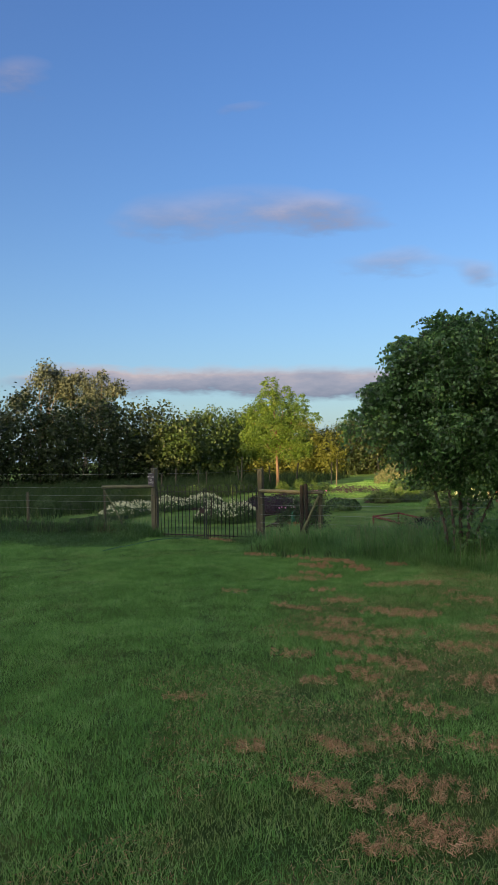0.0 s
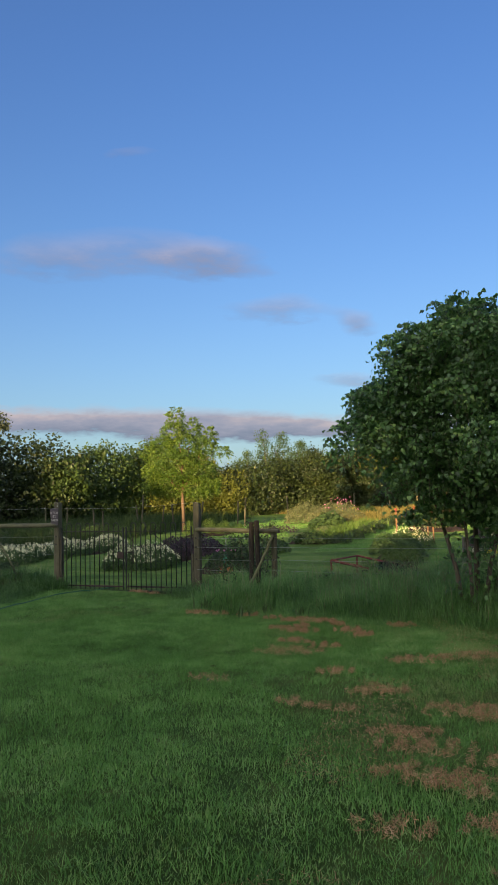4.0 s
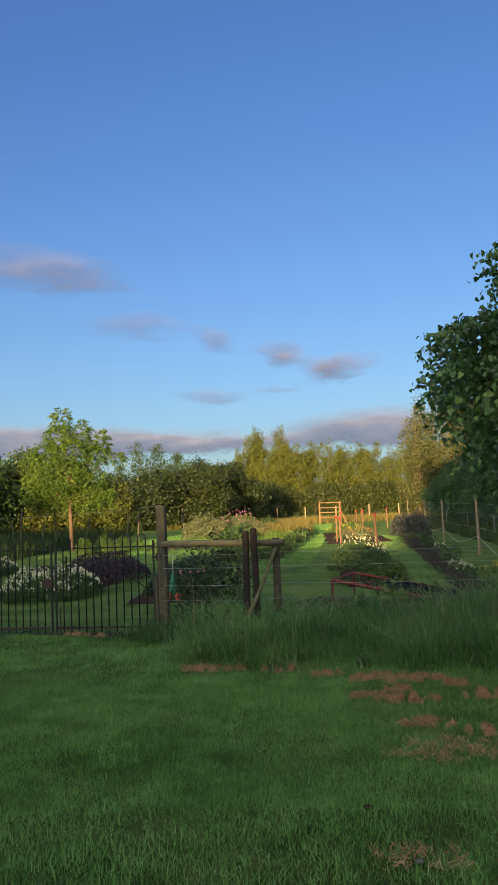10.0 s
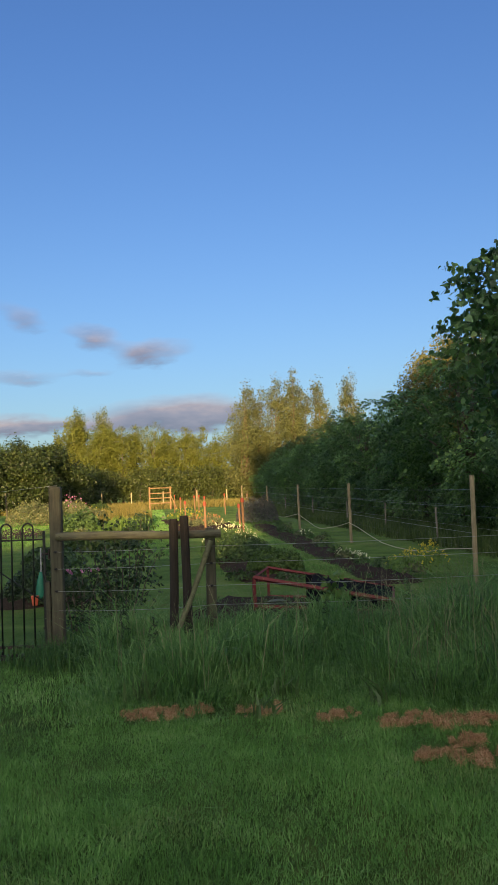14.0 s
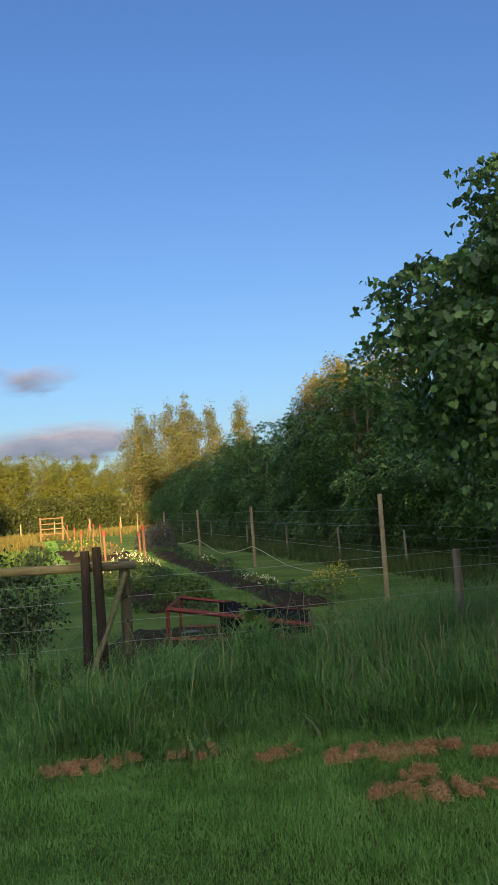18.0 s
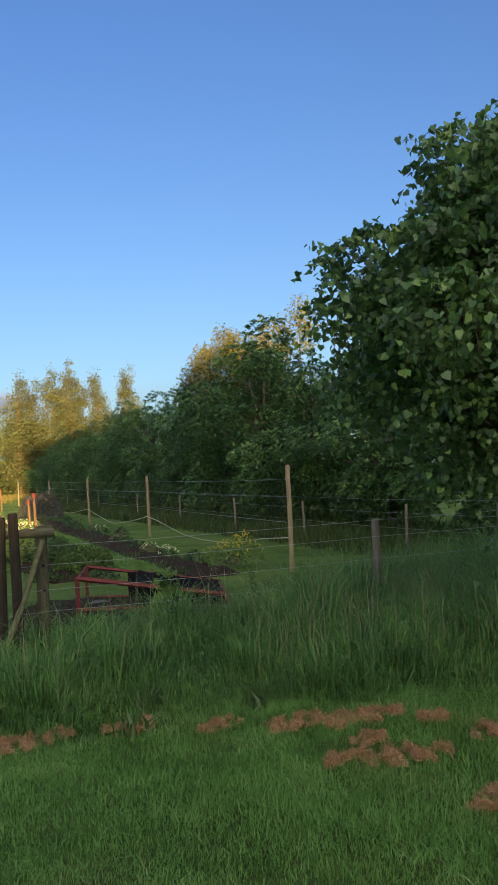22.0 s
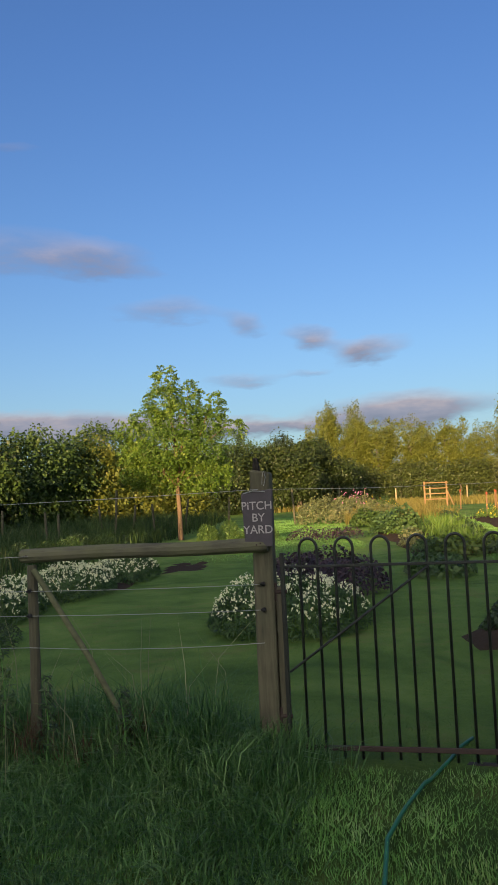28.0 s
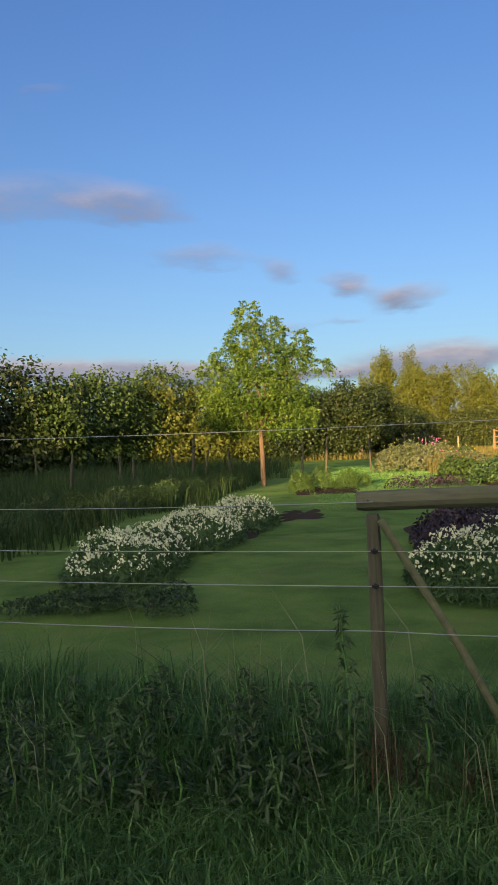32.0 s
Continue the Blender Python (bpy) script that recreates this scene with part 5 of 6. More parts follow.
def gate_leaf(width):
    """A bow-topped iron gate leaf, hinge at x = 0."""
    t = thing("iron_gate", "black bow-topped wrought iron garden gate leaf, closed", "gate", group="pair of gate leaves")
    n = 6
    pitch = width / (2 * n + 1)
    r = 0.0085
    for k in (0, 1):
        x = k * width
        part("stile", Shape().box(x - 0.012, x + 0.012, -0.012, 0.012, 0.03, 1.17, 0.003), "iron", t)
    for i in range(n):
        x0, x1 = pitch * (2 * i + 1), pitch * (2 * i + 2)
        c, q = (x0 + x1) / 2, (x1 - x0) / 2
        pts = [(x0, 0, 0.02), (x0, 0, 1.19)] + [(c - q * math.cos(a), 0, 1.19 + q * 1.15 * math.sin(a)) for a in (radians(d) for d in range(18, 180, 18))] + [(x1, 0, 1.19), (x1, 0, 0.02)]
        part("hoop", Shape().tube(pts, r, 7), "iron", t, smooth=True)
    part("top_bar", Shape().box(0, width, -0.014, -0.005, 1.083, 1.099, 0.002), "iron", t)
    part("bottom_bar", Shape().box(0, width, -0.016, -0.005, 0.07, 0.098, 0.002), "rust", t)
    a, b = ((0.02, -0.014, 0.50), (width * 0.62, -0.014, 1.08))
    part("diagonal_brace", Shape().tube([a, b], 0.007, 6), "iron", t)
    for z in (0.25, 0.95):
        part("hinge", Shape().tube([(-0.05, 0, z), (0.02, 0, z)], 0.012, 7).tube([(-0.045, 0, z - 0.05), (-0.045, 0, z + 0.05)], 0.010, 7), "rust", t)
    return t


def build_gate():
    w = 1.325
    left = gate_leaf(w)
    left.matrix_world = pose(-8.385, 17.80, 0.0, 0, 0, GATE_TURN)
    lock = Shape().box(w - 0.115, w + 0.012, -0.03, 0.005, 0.595, 0.71, 0.004)
    part("lock_box", lock, "rust", left, "rusty steel lock box")
    right = gate_leaf(w)
    # the second leaf hangs on the other post, mirrored by a half turn
    right.matrix_world = pose(-5.70, 17.443, 0.0, 0, 0, 180 + GATE_TURN)
    keep = Shape().box(w - 0.16, w, 0.008, 0.02, 0.70, 0.715, 0.002).box(w - 0.16, w, 0.008, 0.02, 0.56, 0.575, 0.002)
    keep.tube([(w - 0.155, 0.02, 0.50), (w - 0.155, 0.02, 1.0)], 0.011, 7).tube([(w - 0.155, 0.02, 0.93), (w - 0.12, 0.03, 0.93)], 0.014, 7)
    part("slide_bolt", keep, "rust", right, "rusty sliding bolt")
    drop = Shape().tube([(w - 0.06, 0.02, 0.03), (w - 0.06, 0.02, 0.33), (w - 0.11, 0.02, 0.35), (w - 0.115, 0.02, 0.27)], 0.009, 7)
    part("drop_bolt", drop, "rust", right, "rusty drop bolt")
    sill = thing("gate_sill", "worn brown strip of timber under the gate", "sill", (-7.05, 17.62, 0))
    part("plank", Shape().box(-1.34, 1.34, -0.03, 0.03, -0.03, 0.018, 0.008), "dark_post", sill)
    sill.matrix_world = pose(-7.05, 17.62, 0, 0, 0, GATE_TURN)


build_gate()


def lettering(text, size, at, mat, parent, name="lettering"):
    cu = bpy.data.curves.new("text", "FONT")
    cu.body, cu.size, cu.extrude, cu.align_x, cu.offset = text, size, 0.0010, "CENTER", 0.0004
    ob = new("text", cu)
    bpy.context.view_layer.update()
    me = bpy.data.meshes.new_from_object(ob.evaluated_get(bpy.context.evaluated_depsgraph_get()))
    bpy.data.objects.remove(ob)
    me.materials.clear()
    me.materials.append(MAT[mat])
    o = new(name, me)
    o.parent = parent
    o.matrix_basis = at
    return o


def build_sign():
    t = thing("slate_sign", "dark slate sign hand-lettered in white, wired to the gate post", "sign", (-8.5, 17.74, 1.22))
    s = Shape().box(-0.088, 0.088, -0.008, 0.008, 0.0, 0.315, 0.003)
    s.v = [(x * (0.90 + 0.14 * z / 0.31), y, z + (0.012 * x / 0.09 if z > 0.2 else 0)) for x, y, z in s.v]
    part("board", s, "slate", t)
    for k, (word, size, dx) in enumerate((("PiTCH", 0.066, -0.002), ("BY", 0.066, 0.004), ("YARD", 0.066, 0.0))):
        lettering(word, size, pose(dx, -0.0092, 0.212 - 0.068 * k, 90, 0, 0), "chalk", t)
    part("hanging_wire", Shape().tube([(-0.08, -0.012, 0.305), (-0.02, -0.012, 0.318), (0.05, -0.012, 0.312)], 0.003, 6), "wire", t)
    t.matrix_world = pose(-8.505, 17.735, 1.215, 2, 0, -8)


build_sign()

# ---- netting poles, back posts, frames ----


def build_netting():
    poles = [(0.16, 20.5, 1.57), (0.84, 28.7, 1.47), (1.09, 35.1, 1.46), (2.08, 45.3, 1.42), (2.9, 57.0, 1.42)]
    for i, (x, y, h) in enumerate(poles):
        round_post("netting_pole", "tall thin pale wooden pole holding netting wires", x, y, h, 0.036, "pole", (random.uniform(-0.6, 0.6), random.uniform(-0.6, 0.6)), "netting poles")
    rope = thing("rope", "pale slack rope looped from pole to pole", "rope", poles[0][:2] + (0,))
    pts = []
    for (x0, y0, _), (x1, y1, _) in zip(poles[:3], poles[1:4]):
        for k in range(8):
            f = k / 8
            x, y = x0 + (x1 - x0) * f, y0 + (y1 - y0) * f
            pts.append((x - 0.04 - poles[0][0], y - poles[0][1], rz(x, y) + 0.50 + (0.0 if k == 0 else -0.26 * 4 * f * (1 - f) + 0.02 * math.sin(9 * f))))
    part("strand", Shape().tube(pts, 0.008, 6), "rope", rope)
    for z, sag in ((1.36, 0.03), (1.1, 0.02), (0.72, 0.01)):
        t = thing("netting_wire", "thin line of plastic garden netting", "wire", (0, 0, 0), "netting wires")
        p = [(x, y, rz(x, y) + min(z, h - 0.03)) for x, y, h in poles]
        s = Shape()
        for a, b in zip(p, p[1:]):
            s.tube([Vector(a).lerp(Vector(b), f / 4) - Vector((0, 0, sag * f * (4 - f) / 4)) for f in range(5)], 0.0022, 4)
        part("strand", s, "wire", t)
    net = thing("garden_netting", "fine see-through netting stretched between the poles", "netting", (0, 0, 0))
    mesh = Shape()
    for (x0, y0, h0), (x1, y1, h1) in zip(poles[:3], poles[1:4]):
        n = int((y1 - y0) / 0.16)
        for k in range(1, n):
            f = k / n
            x, y = x0 + (x1 - x0) * f, y0 + (y1 - y0) * f
            z = rz(x, y)
            mesh.tube([(x, y, z + 0.06), (x, y, z + 1.32)], 0.0011, 3, False)
    for z in (0.2, 0.35, 0.5, 0.9, 1.22):
        mesh.tube([(x, y, rz(x, y) + z) for x, y, h in poles[:4]], 0.0011, 3, False)
    tagged(part("netting_mesh", mesh, "net", net), kind="stuff")
    for k, y in enumerate((18.4, 20.6, 24.1, 27.7, 31.9, 36.4, 42.2, 49.0, 56.0)):
        x = 2.5 + 0.05 * (y - 24.1)
        round_post("field_post", "short pale grey post of the wire fence along the limes", x, y, 0.84 + random.uniform(-0.05, 0.08), 0.025, "grey_post", (random.uniform(-2, 2), random.uniform(-2, 2)), "posts of the field fence")
    for z in (0.45, 0.7, 0.92):
        t = thing("field_wire", "thin wire of the fence along the limes", "wire", (0, 0, 0), "field fence wires")
        part("strand", Shape().tube([(2.3, 18, z), (2.5, 21.7, z), (3.3, 37, z + 0.18), (4.4, 58, z + 0.4)], 0.002, 4), "wire", t)
    for k in range(11):
        x, y = -13 + 2.5 * k + random.uniform(-0.3, 0.3), 71 + 0.25 * k
        round_post("field_post", "sunlit post of the far wire fence", x, y, 1.15, 0.05, "pole", (random.uniform(-2, 2), random.uniform(-2, 2)), "posts of the far fence", 6)


build_netting()


def build_hurdle():
    """Timber frame with four rails at the end of the path."""
    t = thing("timber_frame", "open timber frame with four rails, orange in the sun", "frame", (-1.66, 62.4, rz(-1.66, 62.4)))
    for x in (-0.82, 0.82):
        part("upright", Shape().box(x - 0.042, x + 0.042, -0.042, 0.042, -0.3, 1.52, 0.01), "new_wood", t)
        sgn = 1 if x > 0 else -1
        if x > 0:
            part("strut", Shape().tube([(x + sgn * 0.05, 0, 0.9), (x + sgn * 0.55, 0.05, 0.0)], 0.03, 7), "new_wood", t)
    for z in (0.45, 0.78, 1.1, 1.44):
        part("rail", Shape().box(-0.9, 0.9, -0.08, -0.044, z - 0.03, z + 0.03, 0.008), "new_wood", t)
    t.matrix_world = pose(-1.66, 62.4, rz(-1.66, 62.4), 0, 0, 30)


build_hurdle()


def build_stakes():
    for x, y, h, r in ((-2.72, 29.2, 1.34, 0.036), (-1.77, 29.2, 1.42, 0.040), (-1.62, 30.6, 1.2, 0.034), (-2.45, 37.2, 1.2, 0.036), (-1.84, 46.0, 1.2, 0.036), (-0.94, 44.0, 1.25, 0.036), (-0.83, 48.9, 1.2, 0.036), (-1.25, 56.0, 1.2, 0.036), (-0.3, 52.0, 1.2, 0.036), (0.9, 50.5, 1.25, 0.036)):
        h *= 0.85
        t = round_post("garden_stake", "wooden garden stake with an orange-red cap", x, y, h, r * 0.8, "stake", (random.uniform(-2, 2), random.uniform(-2, 2)), "stakes with red caps", 7)
        part("cap", Shape().tube([(0, 0, h - 0.09), (0, 0, h - 0.02), (0, 0, h + 0.02)], [r * 1.15, r * 1.15, r * 0.8], 8), "red_cap", t, "orange-red plastic cap")
    for x, y, h, ln in ((-18.4, 36.8, 0.95, 2), (-17.95, 40.3, 1.1, -3), (-17.6, 40.5, 1.0, 1), (-15.6, 40.6, 1.75, 4), (-16.9, 43.5, 1.2, -6), (-15.9, 44.4, 1.15, 7), (-14.6, 42.5, 1.2, -4), (-13.9, 44.8, 1.3, 9), (-11.3, 44.2, 1.5, 3), (-9.6, 47.5, 1.5, -3), (-20.5, 42.5, 1.2, 2), (-22.5, 44.0, 1.2, -2), (-12.4, 47, 1.3, 3), (-7.5, 62, 1.5, 2)):
        round_post("field_stake", "old grey wooden stake leaning in the rough grass", x, y, h, 0.045, "post", (ln * 0.4, ln), "stakes in the rough grass", 7)


build_stakes()


def build_cold_frame():
    t = thing("cold_frame", "low garden frame of faded red timber, half covered in black netting", "cold frame", (-3.41, 18.92, 0))
    L, D, h0, h1 = 1.62, 1.10, 0.45, 0.16

    def rail(name, a, b, w=0.020):
        part(name, Shape().tube([a, b], w, 4), "red", t)

    def top_of(x, y):
        return h0 + (h1 - h0) * x / L + 0.01 * y / D

    for x, h in ((0, h0), (L, h1)):
        rail("upright", (x, 0, -0.02), (x, 0, h), 0.026)
        rail("upright", (x, D, -0.02), (x, D, h + 0.01))
        rail("end_rail", (x, 0, h), (x, D, h + 0.01), 0.016)
    rail("top_rail", (0, 0, h0), (L, 0, h1), 0.028)
    rail("top_rail", (0, D, h0 + 0.01), (L, D, h1 + 0.01))
    rail("bottom_rail", (0, 0, 0.11), (L, 0, 0.03), 0.026)
    rail("bottom_rail", (0, D, 0.08), (L, D, 0.03))
    # netting thrown over the lower end, slack between the rails and ragged at its edge
    n = 18
    vs = []
    for i in range(n + 1):
        for j in range(n + 1):
            f = j / n
            x0 = 0.78 - 0.26 * f + 0.05 * math.sin(9 * f)
            x, y = x0 + (L + 0.02 - x0) * i / n, 0.02 + D * f
            vs.append((x, y, top_of(x, y) + 0.022 - 0.16 * math.sin(math.pi * f) ** 0.7 * (0.7 + 0.3 * math.sin(6 * x)) * (h1 + 0.6 * (top_of(x, 0) - h1)) / h0 * 1.4 + 0.006 * math.sin(31 * x + 17 * y)))
    quads = [(i * (n + 1) + j, (i + 1) * (n + 1) + j, (i + 1) * (n + 1) + j + 1, i * (n + 1) + j + 1) for i in range(n) for j in range(n)]
    part("netting_top", Shape().put(vs, quads), "mesh", t, "sagging black netting", True)
    # and hanging inside the front and back rails
    for name, y, x0 in (("netting_front", 0.034, 0.62), ("netting_back", D - 0.03, 0.50)):
        xs = [x0 + (L - x0) * i / n for i in range(n + 1)]
        rows = [[(x, y + 0.010 * math.sin(9 * i + 2 * k), 0.015 + (top_of(x, y) - 0.02) * k / 3) for i, x in enumerate(xs)] for k in range(4)]
        faces = [(k * (n + 1) + i, k * (n + 1) + i + 1, (k + 1) * (n + 1) + i + 1, (k + 1) * (n + 1) + i) for k in range(3) for i in range(n)]
        part(name, Shape().put(sum(rows, []), faces), "mesh", t, "black netting", True)
    t.matrix_world = pose(-3.41, 18.92, 0, 0, 0, -20)
    s = thing("field_stone", "pale grey stone lying inside the frame", "stone", (-3.02, 19.50, 0))
    bm = bmesh.new()
    bmesh.ops.create_icosphere(bm, subdivisions=2, radius=0.10)
    for q in bm.verts:
        q.co = Vector((q.co.x * 1.5, q.co.y, q.co.z * 0.55)) * (1 + 0.12 * noise.noise(q.co * 9))
    me = bpy.data.meshes.new("body")
    bm.to_mesh(me)
    bm.free()
    me.materials.append(MAT["grey"])
    b = part("body", me, "grey", s)
    b.location = (0, 0, 0.05)


build_cold_frame()

# ---- planting ----


def clump(name, label, category, x, y, rx, ry, h, mat, n, size, leaf="oval", blossom=None, nb=0, sb=0.03, group="", upright=0.0, cone=False, turn=0.0, stalks=True):
    """A mound of leaves, with blossoms on thin stalks above it where it flowers."""
    t = thing(name, label, category, (x, y, rz(x, y)), group)
    c, s = math.cos(radians(turn)), math.sin(radians(turn))

    def dome(k, low, high):
        a, r = rng.uniform(0, 2 * np.pi, k), rng.uniform(0, 1, k) ** 0.5
        px, py = np.cos(a) * r * rx, np.sin(a) * r * ry
        prof = (1 - r) if cone else np.sqrt(np.maximum(0, 1 - r ** 2.6))
        lump = 0.82 + 0.18 * np.sin(5 * px + 2 * y) * np.cos(4 * py + x)
        z = h * prof * lump * (low + (high - low) * rng.uniform(0, 1, k) ** 0.6)
        gx, gy = c * px - s * py, s * px + c * py
        gz = rise(x + gx, y + gy) - rz(x, y)
        out = unit(np.stack([np.cos(a) * r, np.sin(a) * r, 0.35 + 0.5 * (1 - r)], 1))
        return np.stack([gx, gy, z + gz + 0.03], 1), out

    p, out = dome(n, 0.05, 1.0)
    part("foliage", leaves("foliage", p, out, rng.uniform(0.6, 1.3, n) * size, mat, leaf, 0.5 - upright), mat, t)
    if blossom:
        q, out = dome(nb, 0.92, 1.30)
        keep = (q[:, 2] > 0.42 * h) & (rng.uniform(0, 1, nb) < 0.35 + 0.65 * patchy(q[:, 0] + x, q[:, 1] + y, 1.1, 9))
        q, out = q[keep], out[keep]
        b = np.concatenate([q + rng.normal(0, sb * 0.3, q.shape) * (1, 1, 1.5) for _ in range(4)])
        part("blossoms", leaves("blossoms", b, unit(np.tile(out, (4, 1)) + rng.normal(0, 0.6, b.shape)), rng.uniform(0.7, 1.2, len(b)) * sb, blossom, "oval", -0.9, 1.0), blossom, t)
        if stalks:
            st = np.stack([np.concatenate([q[:, 0], q[:, 0]]), np.concatenate([q[:, 1], q[:, 1]])], 1)[: len(q)]
            w = 0.004
            v = np.stack([np.stack([st[:, 0] - w, st[:, 1], q[:, 2] * 0.4], 1), np.stack([st[:, 0] + w, st[:, 1], q[:, 2] * 0.4], 1), q], 1).reshape(-1, 3)
            tagged(part("stem_growth", mesh_of("stem_growth", v, np.arange(len(v)).reshape(-1, 3), MAT["bright"]), "bright", t), kind="stuff")
    return t


def sword_clump(name, label, x, y, r, h, n, mat="bright", w=0.03, group="", ry=None):
    t = thing(name, label, "plant", (x, y, rz(x, y)), group)
    q = np.stack([rng.normal(0, r * 0.5, n), rng.normal(0, (ry or r) * 0.5, n)], 1)
    part("leaves", blades("leaves", q, h, w, mat, 0.28, z0=rise(q[:, 0] + x, q[:, 1] + y) - rz(x, y), segs=2), mat, t)
    return t


def rose_bush(x, y, r, h, stems, label):
    """A leggy bush: upright thorny stems, each with its leaves."""
    t = thing("rose_bush", label, "shrub", (x, y, rz(x, y)))
    for k in range(stems):
        a, q, top = random.uniform(0, 6.28), r * math.sqrt(random.random()), h * random.uniform(0.6, 1.05)
        foot, tip = Vector((q * 0.4 * math.cos(a), q * 0.4 * math.sin(a), -0.05)), Vector((q * math.cos(a), q * math.sin(a), top))
        mid = foot.lerp(tip, 0.5) + Vector((random.uniform(-0.05, 0.05), random.uniform(-0.05, 0.05), 0.04))
        stem = part("stem", Shape().tube([foot, mid, tip], [0.009, 0.007, 0.003], 5), "bark", t)
        n = int(150 * top)
        f = rng.uniform(0.12, 1.05, n)
        base = np.array(foot)[None] * (1 - f)[:, None] + np.array(tip)[None] * f[:, None]
        off = rng.normal(0, 0.085, (n, 3)) * (1, 1, 0.5)
        growth = part("leaf_growth", leaves("leaf_growth", base + off, unit(off + (0, 0, 0.02)), rng.uniform(0.035, 0.07, n), "rose", "oval", 0.4), "rose", stem)
        tagged(growth, kind="stuff")
    b = rng.normal(0, 0.5, (5, 3)) * (r, r, 0) + (0, 0, h * 0.9)
    part("blossoms", leaves("blossoms", np.repeat(b, 8, 0) + rng.normal(0, 0.012, (40, 3)), unit(rng.normal(0, 1, (40, 3))), 0.035, "pink", "oval", 0.0, 1.0), "pink", t)


def build_garden():
    # the two beds of white flowers
    for k, (x, y, rx, ry) in enumerate(((-12.75, 23.7, 0.72, 1.5), (-12.4, 26.0, 0.75, 1.6), (-12.05, 28.3, 0.65, 1.5))):
        clump("white_flowers", "bank of low plants thick with small white flowers", "flowers", x, y, rx, ry, 0.42, "stalk_leaf", 6500, 0.085, "lance", "white", 860, 0.035, "long bed of white flowers", 0.3, turn=6)
    clump("white_flowers", "rounded clump of plants covered in small white flowers", "flowers", -8.62, 22.6, 0.95, 1.3, 0.50, "stalk_leaf", 8000, 0.085, "lance", "white", 720, 0.036, "", 0.3)
    clump("purple_shrub", "low dark purple-leaved shrub behind white flowers", "shrub", -8.3, 25.4, 1.05, 1.5, 0.66, "purple", 5200, 0.06)
    for k in range(8):
        x, y = -12.95 + 0.18 * k + random.uniform(-0.1, 0.1), 21.2 + 0.9 * random.random()
        clump("blue_green_plant", "low blue-green leafy plant at the end of the flower bed", "plant", x, y, 0.24, 0.26, random.uniform(0.16, 0.32), "rose", 420, 0.06, "lance", group="leafy plants at the bed end")
    # shrubs near the gate
    clump("tented_shrub", "dark netted shrub trained to a low tent shape", "shrub", -6.0, 21.4, 0.68, 0.6, 1.12, "rose", 7000, 0.042, cone=True)
    rose_bush(-5.0, 19.2, 0.5, 1.12, 13, "sparse dark-leaved rose bush with upright stems behind the rail")
    rose_bush(-5.42, 18.6, 0.25, 0.75, 6, "low dark-leaved rose beside the gate post")
    clump("leafy_shrub", "rounded dark green shrub on brown soil", "shrub", -2.55, 25.4, 0.72, 0.8, 0.66, "shrub", 6000, 0.05)
    clump("leafy_shrub", "fresh green leafy plant beside the grass", "shrub", -2.3, 23.0, 0.50, 0.55, 0.50, "fern", 3400, 0.05)
    clump("ox_eye_daisies", "dome of white daisies with dark leaves", "flowers", -2.25, 28.2, 0.72, 0.8, 0.60, "shrub", 4200, 0.05, "oval", "white", 300, 0.032)
    clump("bean_plant", "pale green leafy plant growing up through the red frame", "plant", -2.62, 18.28, 0.20, 0.18, 0.55, "bright", 90, 0.085, "heart", upright=0.3)
    for x, y, r, h in ((-9.30, 17.80, 0.14, 0.34), (-9.86, 17.74, 0.13, 0.36), (-9.55, 17.62, 0.10, 0.24)):
        sword_clump("dry_tuft", "tuft of dead reddish-brown grass at the foot of the fence", x, y, r, h, 110, "dead", 0.006, "dead tufts by the fence")
    clump("mauve_bush", "round grey-mauve bush at the end of the long bed", "shrub", 0.72, 40.6, 0.85, 0.95, 1.2, "mauve", 5000, 0.07)
    clump("yellow_flowers", "loose yellow flowers beside the netting pole", "flowers", -0.25, 21.7, 0.55, 0.45, 0.46, "bright", 260, 0.06, "oval", "yellow", 190, 0.030)
    clump("yellow_flowers", "low mound of pale yellow flowers in the sun", "flowers", -1.7, 44.3, 0.9, 0.9, 0.50, "bright", 900, 0.08, "oval", "yellow", 90, 0.045)
    clump("orange_flowers", "warm orange flowers among the stakes", "flowers", -1.6, 39.5, 0.9, 1.2, 0.42, "sage", 1800, 0.07, "oval", "orange", 120, 0.05)
    for k in range(15):
        y = 21.5 + 1.12 * k
        x = -0.95 + 0.07 * (y - 21.5) + random.uniform(0.1, 0.75)
        fl = k in (2, 3, 8)
        clump("bed_plant", "small green plant with white flowers on dug soil" if fl else "small green seedling plant on dug soil", "plant", x, y, 0.20, 0.2, 0.20 + 0.1 * random.random(), "shrub" if k % 3 else "sage", 110, 0.075, "oval", "white" if fl else None, 40, 0.03, "row of plants along the bed")
    # the bed beside the path
    for x, y, r, h, n in ((-5.1, 31.0, 0.6, 0.46, 330), (-4.95, 33.8, 0.6, 0.46, 330), (-4.75, 36.6, 0.6, 0.5, 330), (-4.5, 39.7, 0.7, 0.5, 330)):
        sword_clump("iris_clump", "sunlit clump of upright sword-shaped leaves", x, y, r, h, n, "bright", 0.035, "irises along the path")
    for x, y, h in ((-4.72, 30.6, 0.34), (-4.5, 33.0, 0.38), (-4.3, 35.6, 0.42), (-4.1, 38.4, 0.46), (-3.85, 41.4, 0.5), (-3.65, 44.0, 0.5)):
        clump("edging_plant", "low dark green plant edging the sunlit grass path", "plant", x, y, 0.42, 0.7, h, "rose", 1100, 0.06, group="plants edging the path")
    clump("sage_bush", "pale yellow-green sunlit flowering bush", "shrub", -6.2, 45.0, 1.2, 1.2, 0.95, "sage", 3600, 0.08, "oval", "yellow", 40, 0.04)
